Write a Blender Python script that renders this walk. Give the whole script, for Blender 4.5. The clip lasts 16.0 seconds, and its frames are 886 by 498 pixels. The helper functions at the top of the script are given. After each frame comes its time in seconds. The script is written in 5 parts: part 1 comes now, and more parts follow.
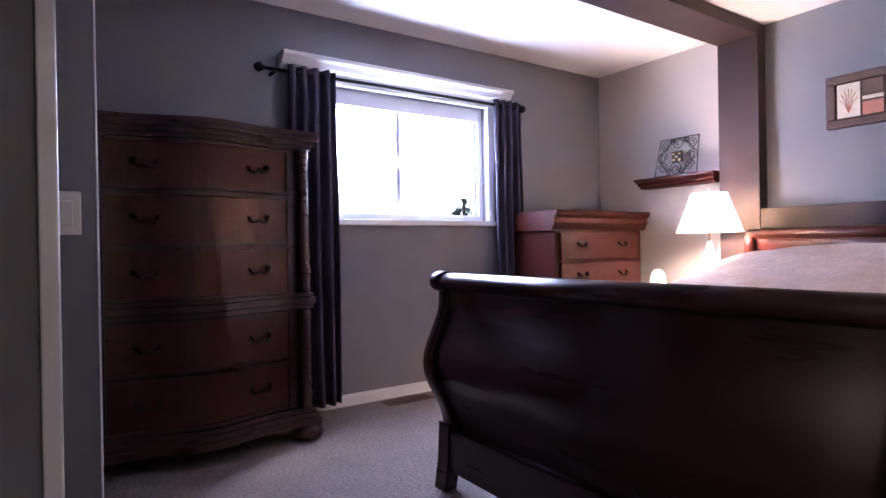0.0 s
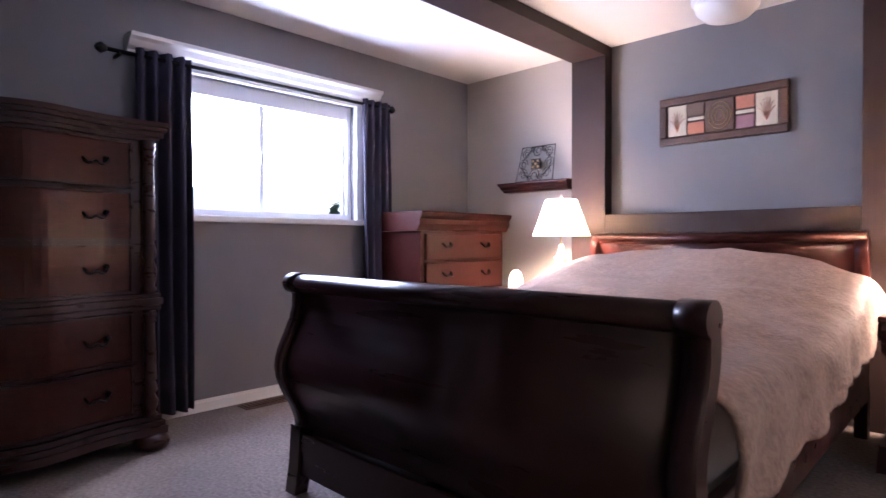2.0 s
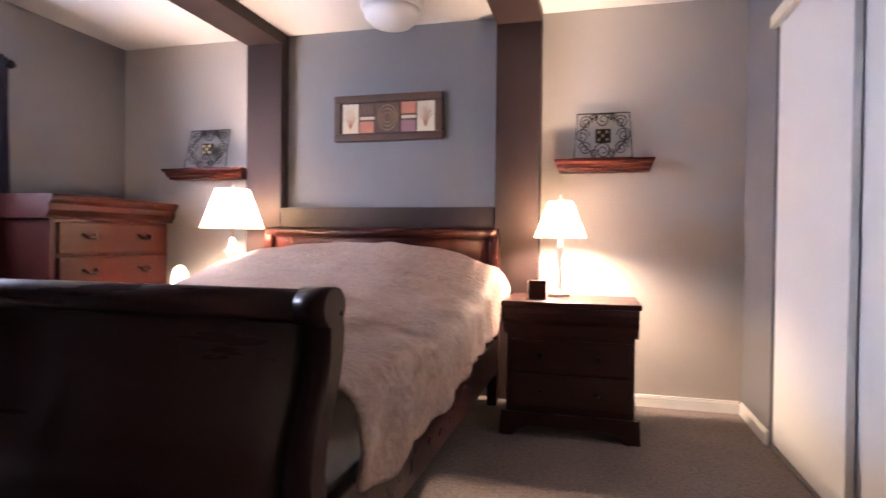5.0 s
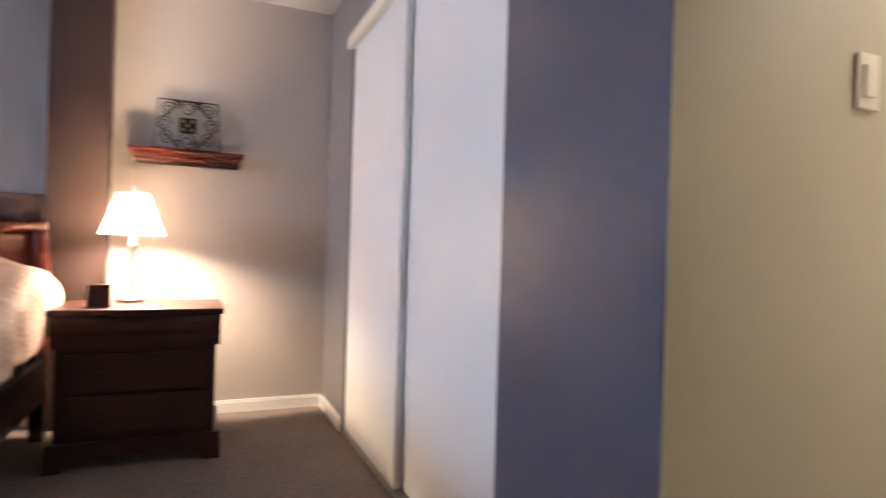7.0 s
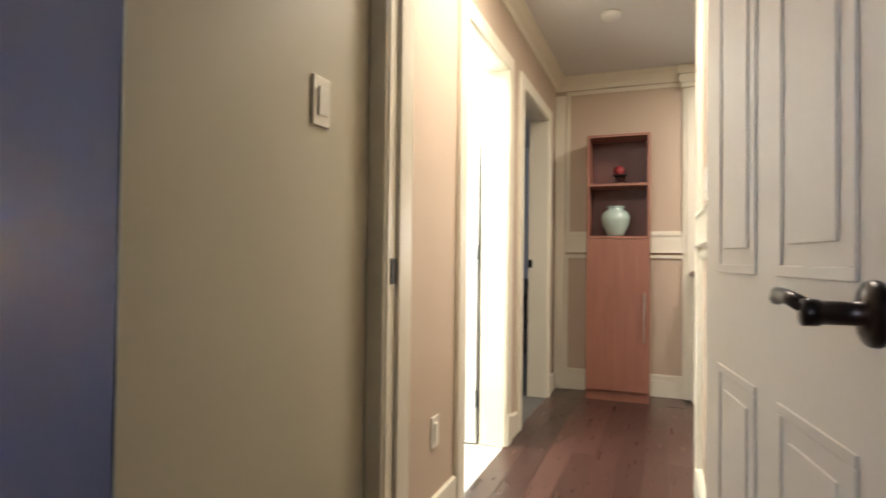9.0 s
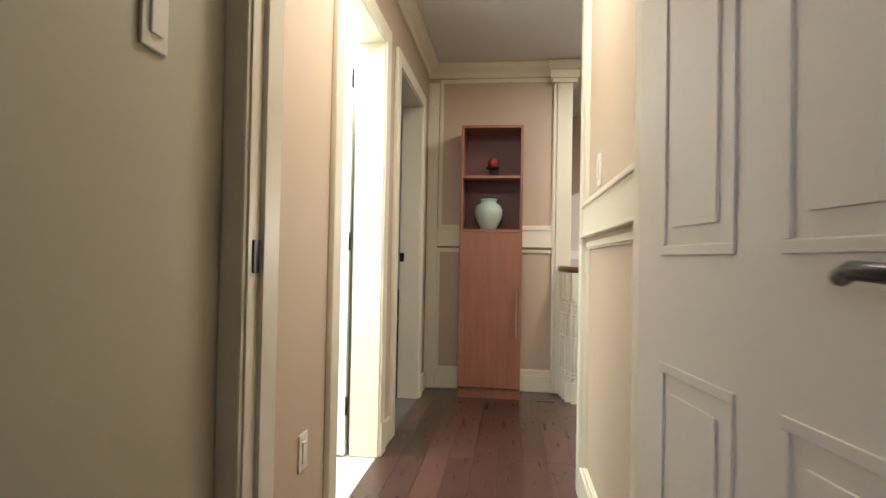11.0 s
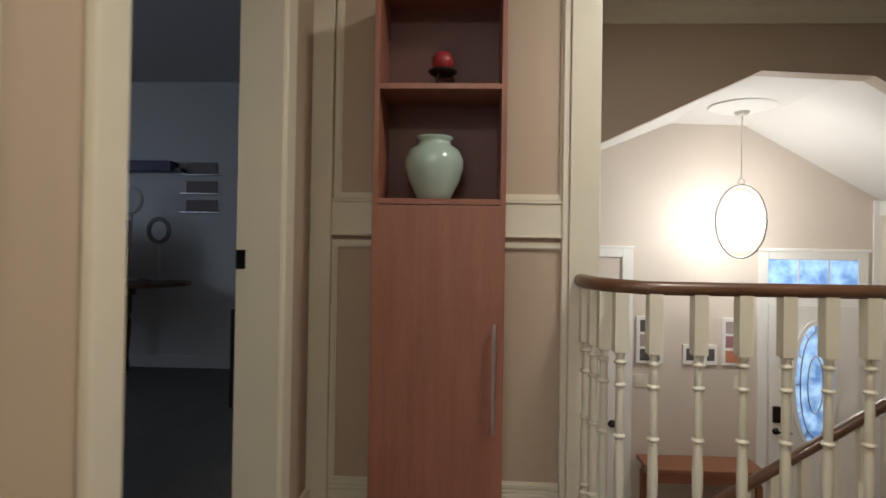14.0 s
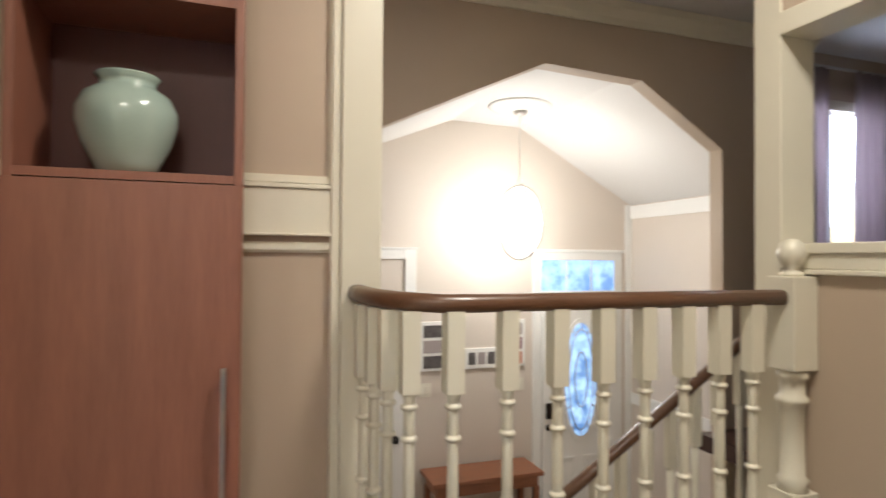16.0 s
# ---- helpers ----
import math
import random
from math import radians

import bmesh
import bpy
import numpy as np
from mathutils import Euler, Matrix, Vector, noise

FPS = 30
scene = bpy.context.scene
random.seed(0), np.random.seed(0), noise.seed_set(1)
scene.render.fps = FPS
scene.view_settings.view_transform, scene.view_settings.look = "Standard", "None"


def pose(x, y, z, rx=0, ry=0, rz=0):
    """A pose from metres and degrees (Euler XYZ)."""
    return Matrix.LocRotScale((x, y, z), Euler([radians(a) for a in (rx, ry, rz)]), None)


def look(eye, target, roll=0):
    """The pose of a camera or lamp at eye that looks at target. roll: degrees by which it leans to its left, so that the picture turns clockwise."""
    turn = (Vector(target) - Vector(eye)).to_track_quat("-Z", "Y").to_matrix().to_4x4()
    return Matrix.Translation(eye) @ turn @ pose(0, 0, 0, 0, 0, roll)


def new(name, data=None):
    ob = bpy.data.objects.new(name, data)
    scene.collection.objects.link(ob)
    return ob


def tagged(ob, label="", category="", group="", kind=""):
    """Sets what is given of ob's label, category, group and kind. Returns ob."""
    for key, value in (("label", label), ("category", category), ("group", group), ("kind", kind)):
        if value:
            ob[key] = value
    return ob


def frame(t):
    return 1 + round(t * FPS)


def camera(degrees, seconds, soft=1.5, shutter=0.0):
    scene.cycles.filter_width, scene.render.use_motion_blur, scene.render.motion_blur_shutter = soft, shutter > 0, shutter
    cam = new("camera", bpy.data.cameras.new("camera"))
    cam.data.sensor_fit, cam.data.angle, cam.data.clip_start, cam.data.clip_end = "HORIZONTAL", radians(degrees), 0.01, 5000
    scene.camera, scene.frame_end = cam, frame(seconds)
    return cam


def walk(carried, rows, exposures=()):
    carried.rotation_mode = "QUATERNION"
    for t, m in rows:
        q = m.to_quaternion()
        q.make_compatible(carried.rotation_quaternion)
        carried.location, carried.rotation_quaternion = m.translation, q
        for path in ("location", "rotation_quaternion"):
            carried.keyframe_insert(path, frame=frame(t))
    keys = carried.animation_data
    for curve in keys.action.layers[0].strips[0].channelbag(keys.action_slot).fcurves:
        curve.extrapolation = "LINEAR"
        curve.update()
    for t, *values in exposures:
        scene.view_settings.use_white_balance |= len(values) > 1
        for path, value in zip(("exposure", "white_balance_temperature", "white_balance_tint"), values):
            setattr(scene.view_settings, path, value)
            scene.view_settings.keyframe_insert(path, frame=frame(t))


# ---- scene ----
cam = camera(75.3, 16.0, shutter=0.5)
EXPOSURES = [(0, 1.5, 5700, 28), (3, 1.25, 6000, 24), (5.5, 1.25, 6350, 20), (7.5, 1.25, 6400, 14), (9.5, 0.75, 6450, 10), (12, 0.45, 6200, 7), (13.5, 0.02, 6150, 7), (16, 0.52, 6250, 8)]
PATH = [
    (0, (0.254, -0.357, 0.994), (-1.398, 0.77, 0.988), -1.0),
    (0.5, (0.266, -0.339, 0.991), (-1.373, 0.806, 0.983), -0.9),
    (1, (0.31, -0.315, 1.005), (-1.271, 0.909, 0.985), -0.5),
    (1.5, (0.335, -0.294, 1.01), (-1.148, 1.048, 0.988), -0.3),
    (2, (0.35, -0.288, 1.019), (-1.04, 1.149, 0.995), -0.1),
    (2.5, (0.387, -0.265, 1.02), (-0.925, 1.245, 0.995), 0.2),
    (3, (0.414, -0.226, 1.014), (-0.783, 1.376, 0.992), 0.4),
    (5.5, (0.430, -0.023, 0.981), (0.188, 1.96, 0.965), 1.0),
    (6, (0.406, 0.043, 0.971), (0.474, 2.041, 0.972), 1.4),
    (6.5, (0.477, 0.043, 0.972), (0.88, 2.001, 0.979), 1.6),
    (7, (0.545, 0.007, 0.988), (1.33, 1.846, 0.993), 1.7),
    (7.5, (0.604, -0.002, 1.011), (1.764, 1.642, 1.015), 1.7),
    (8.3, (0.611, 0.022, 0.986), (2.279, 1.124, 1.031), 0.8),
    (8.5, (0.647, 0.039, 0.999), (2.375, 1.044, 1.035), 0.8),
    (9, (0.664, 0.016, 0.999), (2.534, 0.725, 1.035), 0.7),
    (9.5, (0.658, 0.012, 0.993), (2.603, 0.477, 1.029), 0.7),
    (9.6, (0.653, 0.008, 0.99), (2.608, 0.429, 1.025), 0.9),
    (12, (1.492, 0.255, 0.965), (3.485, 0.419, 0.995), 0.9),
    (12.5, (1.9, 0.253, 0.979), (3.897, 0.352, 1.001), 0.7),
    (13, (2.328, 0.238, 0.975), (4.325, 0.336, 0.994), 0.7),
    (13.5, (2.721, 0.24, 0.983), (4.719, 0.325, 1.005), 0.9),
    (14, (3.093, 0.204, 1.001), (5.091, 0.295, 1.019), 0.9),
    (14.5, (3.366, 0.168, 1.007), (5.366, 0.139, 1.029), 0.8),
    (15, (3.581, 0.133, 1.015), (5.57, -0.073, 1.04), 0.7),
    (15.3, (3.635, 0.114, 1.016), (5.612, -0.191, 1.047), 0.5),
    (15.5, (3.651, 0.102, 1.017), (5.616, -0.272, 1.043), 0.7),
    (16, (3.663, 0.075, 1.009), (5.556, -0.568, 1.042), 0.4),
]
walk(cam, [(t, look(eye, target, roll)) for t, eye, target, roll in PATH], EXPOSURES)

# ---- world and large lights ----
world = bpy.data.worlds.new("world")
scene.world = world
world.use_nodes = True
wn = world.node_tree
sky = wn.nodes.new("ShaderNodeTexSky")
sky.sky_type, sky.sun_disc = "NISHITA", False
sky.sun_elevation, sky.sun_rotation = radians(38), radians(150)
wn.links.new(sky.outputs[0], wn.nodes["Background"].inputs[0])
wn.nodes["Background"].inputs[1].default_value = 0.12


def lamp(name, kind, m, watts, colour, size=0.1, size_y=None):
    data = bpy.data.lights.new(name, kind)
    data.energy, data.color = watts, colour
    if kind == "AREA":
        data.size = size
        if size_y:
            data.shape, data.size_y = "RECTANGLE", size_y
    elif kind == "SUN":
        data.angle = size
    else:
        data.shadow_soft_size = size
    ob = new(name, data)
    ob.matrix_world = m
    return ob


WARM, DAY, NEUTRAL = (1.0, 0.76, 0.53), (0.68, 0.78, 1.0), (1.0, 0.91, 0.79)
lamp("sun", "SUN", look((0, 0, 9), (1.5, -2.5, 6)), 1.0, (1, 0.97, 0.92), radians(12))
lamp("window_daylight", "AREA", look((-3.235, 1.695, 1.64), (0, 1.695, 1.64)), 25, DAY, 1.17, 0.55)
lamp("bulb_far", "POINT", pose(-1.865, 3.2, 1.16), 40, WARM, 0.045)
lamp("bulb_near", "POINT", pose(0.245, 3.24, 1.10), 66, WARM, 0.045)
lamp("bathroom_light", "AREA", look((3.2, 1.3, 2.4), (3.2, 1.3, 0)), 62, (0.94, 1.0, 0.96), 0.8)
lamp("hall_ceiling_light", "AREA", look((2.75, 0.3, 2.38), (2.75, 0.3, 0)), 14, NEUTRAL, 0.3)
lamp("landing_ceiling_light", "AREA", look((4.2, -0.75, 2.41), (4.2, -0.75, 0)), 20, NEUTRAL, 0.3)
lamp("pendant_bulb", "POINT", pose(7.67, -1.91, 1.29), 33, (1.0, 0.95, 0.88), 0.09)
lamp("living_window_daylight", "AREA", look((6.75, -3.8, 1.7), (5, -3.6, 1.2)), 15, DAY, 0.8, 0.9)
# bluish fill added to brighten the study, which has no window built
lamp("study_fill", "AREA", look((5.2, 4.5, 1.6), (6.2, 2.6, 0.6)), 9, DAY, 1.0)


# ---- materials ----
def mat(name, colour, rough=0.6, metal=0.0, var=0.12, scale=6.0, fine=0.0, fine_scale=200.0, stretch=None, bump=0.0, coat=0.0, rnd=0.0, spec=0.5):
    m = bpy.data.materials.new(name)
    m.use_nodes = True
    nt = m.node_tree
    b = nt.nodes["Principled BSDF"]
    b.inputs["Roughness"].default_value, b.inputs["Metallic"].default_value = rough, metal
    b.inputs["Specular IOR Level"].default_value = spec
    b.inputs["Coat Weight"].default_value = coat
    b.inputs["Coat Roughness"].default_value = 0.15
    tc = nt.nodes.new("ShaderNodeTexCoord")
    mp = nt.nodes.new("ShaderNodeMapping")
    mp.inputs["Scale"].default_value = stretch or (1, 1, 1)
    nt.links.new(tc.outputs["Object"], mp.inputs["Vector"])
    n1 = nt.nodes.new("ShaderNodeTexNoise")
    n1.inputs["Scale"].default_value, n1.inputs["Detail"].default_value = scale, 5
    nt.links.new(mp.outputs[0], n1.inputs["Vector"])
    n2 = nt.nodes.new("ShaderNodeTexNoise")
    n2.inputs["Scale"].default_value, n2.inputs["Detail"].default_value = fine_scale, 3
    nt.links.new(mp.outputs[0], n2.inputs["Vector"])
    # brightness factor = 1 + var*(n1-.5)*2 + fine*(n2-.5)*2 + rnd*(random-.5)*2
    def madd(src, mul, add):
        k = nt.nodes.new("ShaderNodeMath")
        k.operation = "MULTIPLY_ADD"
        nt.links.new(src, k.inputs[0])
        k.inputs[1].default_value = mul
        if isinstance(add, float):
            k.inputs[2].default_value = add
        else:
            nt.links.new(add, k.inputs[2])
        return k.outputs[0]
    f = madd(n1.outputs[0], 2 * var, 1.0 - var)
    if fine:
        f = madd(n2.outputs[0], 2 * fine, madd(f, 1.0, -fine))
    if rnd:
        oi = nt.nodes.new("ShaderNodeObjectInfo")
        f = madd(oi.outputs["Random"], 2 * rnd, madd(f, 1.0, -rnd))
    mul = nt.nodes.new("ShaderNodeVectorMath")
    mul.operation = "SCALE"
    mul.inputs[0].default_value = colour
    nt.links.new(f, mul.inputs["Scale"])
    nt.links.new(mul.outputs[0], b.inputs["Base Color"])
    if bump:
        bp = nt.nodes.new("ShaderNodeBump")
        bp.inputs["Strength"].default_value, bp.inputs["Distance"].default_value = bump, 0.01
        nt.links.new((n2 if fine_scale else n1).outputs[0], bp.inputs["Height"])
        nt.links.new(bp.outputs[0], b.inputs["Normal"])
    r = nt.nodes.new("ShaderNodeMath")
    r.operation = "MULTIPLY_ADD"
    nt.links.new(n1.outputs[0], r.inputs[0])
    r.inputs[1].default_value, r.inputs[2].default_value = 0.2, max(0.02, rough - 0.1)
    nt.links.new(r.outputs[0], b.inputs["Roughness"])
    return m


def glow(name, colour, strength):
    m = bpy.data.materials.new(name)
    m.use_nodes = True
    b = m.node_tree.nodes["Principled BSDF"]
    b.inputs["Base Color"].default_value = (*colour, 1)
    b.inputs["Emission Color"].default_value = (*colour, 1)
    b.inputs["Emission Strength"].default_value = strength
    return m


def glass_mat(name, colour=(1, 1, 1), rough=0.0):
    m = bpy.data.materials.new(name)
    m.use_nodes = True
    b = m.node_tree.nodes["Principled BSDF"]
    b.inputs["Base Color"].default_value = (*colour, 1)
    b.inputs["Roughness"].default_value = rough
    b.inputs["Transmission Weight"].default_value = 1
    b.inputs["IOR"].default_value = 1.1
    return m


def shade_mat(name, colour=(0.9, 0.82, 0.68)):
    """Lampshade cloth that lets the bulb through."""
    m = bpy.data.materials.new(name)
    m.use_nodes = True
    nt = m.node_tree
    nt.nodes.remove(nt.nodes["Principled BSDF"])
    d, t, mix = nt.nodes.new("ShaderNodeBsdfDiffuse"), nt.nodes.new("ShaderNodeBsdfTranslucent"), nt.nodes.new("ShaderNodeMixShader")
    d.inputs[0].default_value = t.inputs[0].default_value = (*colour, 1)
    mix.inputs[0].default_value = 0.6
    nt.links.new(d.outputs[0], mix.inputs[1])
    nt.links.new(t.outputs[0], mix.inputs[2])
    nt.links.new(mix.outputs[0], nt.nodes["Material Output"].inputs[0])
    return m


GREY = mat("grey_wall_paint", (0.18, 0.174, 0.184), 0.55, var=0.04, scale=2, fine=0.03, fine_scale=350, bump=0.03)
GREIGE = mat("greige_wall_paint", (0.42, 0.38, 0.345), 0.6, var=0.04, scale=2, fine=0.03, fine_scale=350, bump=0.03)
# grey wall paint again, with shade and bluish window reflection in the colour
GREYSHADED = mat("grey_wall_paint_shaded", (0.08, 0.082, 0.115), 0.42, var=0.04, scale=2, fine=0.03, fine_scale=350, bump=0.03)
ACCENT = mat("accent_blue_grey_paint", (0.165, 0.165, 0.172), 0.55, var=0.04, scale=2, fine=0.03, fine_scale=350, bump=0.03)
BEIGE = mat("olive_beige_wall_paint", (0.44, 0.40, 0.29), 0.6, var=0.04, scale=2, fine=0.03, fine_scale=350, bump=0.03)
TAN = mat("tan_hall_paint", (0.50, 0.395, 0.295), 0.6, var=0.04, scale=2, fine=0.03, fine_scale=350, bump=0.03)
CREAM = mat("cream_trim_paint", (0.74, 0.69, 0.56), 0.35, var=0.04, scale=3, fine=0.02)
DOORCREAM = mat("warm_cream_door_paint", (0.70, 0.63, 0.53), 0.4, var=0.03, scale=3, fine=0.02)
WHITE = mat("white_paint", (0.78, 0.77, 0.74), 0.4, var=0.03, scale=3, fine=0.02)
CEIL = mat("ceiling_paint", (0.68, 0.66, 0.635), 0.85, var=0.03, scale=3, fine=0.05, fine_scale=160, bump=0.15)
DARKPAINT = mat("dark_brown_beam_paint", (0.030, 0.017, 0.0155), 0.5, var=0.1, scale=3, fine=0.05, spec=0.25)
CARPET = mat("taupe_carpet", (0.205, 0.17, 0.155), 0.95, var=0.28, scale=3.0, fine=0.6, fine_scale=60, bump=0.9, spec=0.1)
CARPET2 = mat("grey_carpet", (0.20, 0.19, 0.17), 0.95, var=0.2, scale=3.5, fine=0.4, fine_scale=140, bump=0.8, spec=0.1)
BEDWOOD = mat("dark_cherry_wood", (0.036, 0.013, 0.0135), 0.3, var=0.12, scale=2, fine=0.12, fine_scale=30, stretch=(1, 8, 8), coat=0.05, spec=0.28)
CHESTWOOD = mat("chestnut_brown_wood", (0.058, 0.0135, 0.008), 0.34, var=0.35, scale=5, fine=0.3, fine_scale=30, stretch=(6, 1, 8), coat=0.06, spec=0.2)
CHESTDARK = mat("dark_brown_carved_wood", (0.034, 0.0095, 0.007), 0.30, var=0.35, scale=5, fine=0.25, fine_scale=30, stretch=(6, 1, 8), coat=0.12, spec=0.35)
REDWOOD = mat("red_cherry_wood", (0.040, 0.0085, 0.0065), 0.36, var=0.25, scale=5, fine=0.25, fine_scale=30, stretch=(6, 1, 8), coat=0.04, spec=0.13)
NSWOOD = mat("dark_mahogany_wood", (0.040, 0.013, 0.010), 0.35, var=0.3, scale=5, fine=0.25, fine_scale=30, stretch=(1, 6, 8), coat=0.08, spec=0.3)
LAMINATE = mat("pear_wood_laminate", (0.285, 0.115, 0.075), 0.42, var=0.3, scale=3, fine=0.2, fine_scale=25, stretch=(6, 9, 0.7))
# the same laminate, with the shade of the open shelves in its colour
LAMSHADED = mat("pear_wood_laminate_shaded", (0.125, 0.044, 0.038), 0.5, var=0.16, scale=3, fine=0.12, fine_scale=25, stretch=(6, 9, 0.7))
RAILWOOD = mat("walnut_rail_wood", (0.13, 0.06, 0.03), 0.35, var=0.35, scale=6, fine=0.35, fine_scale=25, stretch=(12, 1.2, 12), coat=0.25)
PLANK = mat("dark_walnut_plank", (0.058, 0.025, 0.019), 0.30, var=0.35, scale=4, fine=0.15, fine_scale=30, stretch=(1, 9, 4), rnd=0.35, coat=0.2)
PINE = mat("honey_pine_wood", (0.25, 0.10, 0.05), 0.45, var=0.25, scale=5, fine=0.2, fine_scale=25, stretch=(6, 1, 6))
DUVET = mat("champagne_damask_duvet", (0.47, 0.335, 0.27), 0.6, var=0.3, scale=22, fine=0.3, fine_scale=60, bump=0.7, spec=0.35)
CURTAIN = mat("charcoal_plum_curtain", (0.036, 0.030, 0.052), 0.8, var=0.15, scale=6, fine=0.2, fine_scale=300, bump=0.1)
SHEER = mat("grey_living_curtain", (0.34, 0.29, 0.28), 0.85, var=0.1, fine=0.1)
IRON = mat("black_iron", (0.015, 0.013, 0.013), 0.5, 0.6, var=0.2)
BRONZE = mat("oil_rubbed_bronze", (0.03, 0.024, 0.022), 0.3, 0.85, var=0.2)
BRASS = mat("aged_brass", (0.35, 0.22, 0.10), 0.35, 0.9, var=0.2)
STEEL = mat("brushed_steel", (0.62, 0.60, 0.57), 0.3, 1.0, var=0.08)
VINYL = mat("white_vinyl", (0.80, 0.82, 0.85), 0.35, var=0.03)
PLASTIC = mat("ivory_switch_plastic", (0.72, 0.68, 0.58), 0.35, var=0.02)
VENT = mat("brown_metal_vent", (0.10, 0.055, 0.035), 0.5, 0.3, var=0.2)
SHADE = shade_mat("lampshade_cloth")
SHEERCLOTH = shade_mat("translucent_grey_curtain_cloth", (0.50, 0.43, 0.44))
CRYSTAL = glass_mat("crystal", (0.95, 0.93, 0.9), 0.05)
GLASS = glass_mat("window_glass")
CELADON = mat("celadon_glaze", (0.40, 0.50, 0.44), 0.14, var=0.06, scale=5, fine=0.05, coat=0.6)
CANDLE = mat("red_wax", (0.30, 0.025, 0.03), 0.45, var=0.25, scale=20)
BLACK = mat("black_plastic", (0.018, 0.018, 0.02), 0.4, var=0.1)
PURPLE = mat("dark_violet_lacquer", (0.035, 0.03, 0.11), 0.4, var=0.1)
SCREEN = glow("screen_glow", (0.10, 0.15, 0.50), 0.7)
SCREEN2 = glow("screen_light_glow", (0.35, 0.5, 0.9), 0.9)
TABLEWOOD = mat("brown_table_wood", (0.13, 0.06, 0.03), 0.4, var=0.3, fine=0.2, fine_scale=25, stretch=(1, 6, 6))
PAPER = mat("cream_relief_tile", (0.66, 0.58, 0.42), 0.7, var=0.1, scale=40, bump=0.2)
TERRA = mat("terracotta_tile", (0.50, 0.20, 0.12), 0.7, var=0.15, scale=40, bump=0.2)
MAUVE = mat("mauve_tile", (0.30, 0.15, 0.17), 0.7, var=0.15, scale=40)
OLIVE = mat("dark_bronze_tile", (0.10, 0.055, 0.035), 0.55, var=0.4, scale=35, bump=0.4)
PICFRAME = mat("carved_walnut_frame", (0.075, 0.034, 0.02), 0.45, var=0.35, scale=20, fine=0.3, fine_scale=90, bump=0.4)
PHOTO = mat("grey_photo_print", (0.10, 0.09, 0.09), 0.4, var=0.8, scale=25)
SKYGLASS = glow("daylit_leaded_glass", (0.22, 0.40, 0.75), 0.8)
sn = SKYGLASS.node_tree
vary, tint = sn.nodes.new("ShaderNodeTexNoise"), sn.nodes.new("ShaderNodeValToRGB")
vary.inputs["Scale"].default_value, vary.inputs["Detail"].default_value = 9.0, 4
tint.color_ramp.elements[0].position, tint.color_ramp.elements[0].color = 0.36, (0.07, 0.17, 0.38, 1)
tint.color_ramp.elements[1].position, tint.color_ramp.elements[1].color = 0.64, (0.50, 0.72, 1.0, 1)
sn.links.new(sn.nodes.new("ShaderNodeTexCoord").outputs["Object"], vary.inputs["Vector"])
sn.links.new(vary.outputs[0], tint.inputs[0])
sn.links.new(tint.outputs[0], sn.nodes["Principled BSDF"].inputs["Emission Color"])
FOYERWALL = mat("light_beige_foyer_paint", (0.62, 0.55, 0.48), 0.6, var=0.05, scale=2, fine=0.03, fine_scale=300, bump=0.03)
TILEFLOOR = mat("pale_bathroom_tile", (0.72, 0.68, 0.60), 0.3, var=0.05)
FOYERTILE = mat("foyer_tile", (0.40, 0.32, 0.26), 0.35, var=0.12)
LAWN = mat("lawn", (0.07, 0.10, 0.04), 0.9, var=0.4, scale=0.5)
LEAF = mat("conifer_green", (0.05, 0.09, 0.06), 0.8, var=0.4, scale=8)
BARK = mat("bark", (0.10, 0.07, 0.05), 0.9, var=0.4, scale=12)
# emission that imitates the glare of the pendant's bulbs
PENDGLOW = glow("bulb_glare_glow", (1.0, 0.96, 0.9), 3.0)


# ---- mesh helpers ----
def bx(bm, x0, x1, y0, y1, z0, z1):
    v = [bm.verts.new((x, y, z)) for z in (z0, z1) for x, y in ((x0, y0), (x1, y0), (x1, y1), (x0, y1))]
    for f in ((3, 2, 1, 0), (4, 5, 6, 7), (0, 1, 5, 4), (1, 2, 6, 5), (2, 3, 7, 6), (3, 0, 4, 7)):
        bm.faces.new([v[i] for i in f])
    return bm


def B(*boxes, bevel=0.0):
    """A bmesh of boxes (x0, x1, y0, y1, z0, z1), with soft edges."""
    bm = bmesh.new()
    for b in boxes:
        bx(bm, *b)
    if bevel:
        bmesh.ops.bevel(bm, geom=bm.edges[:], offset=bevel, segments=2, affect="EDGES", profile=0.6)
    return bm


def lathe(profile, cx=0.0, cy=0.0, n=24, bm=None):
    """Profile of (radius, z) turned about the upright axis."""
    bm = bm or bmesh.new()
    rings = []
    for r, z in profile:
        rings.append([bm.verts.new((cx + max(r, 1e-4) * math.cos(2 * math.pi * i / n), cy + max(r, 1e-4) * math.sin(2 * math.pi * i / n), z)) for i in range(n)])
    for a, b in zip(rings, rings[1:]):
        for i in range(n):
            f = bm.faces.new((a[i], a[(i + 1) % n], b[(i + 1) % n], b[i]))
            f.smooth = True
    bm.faces.new(rings[0][::-1])
    bm.faces.new(rings[-1])
    return bm


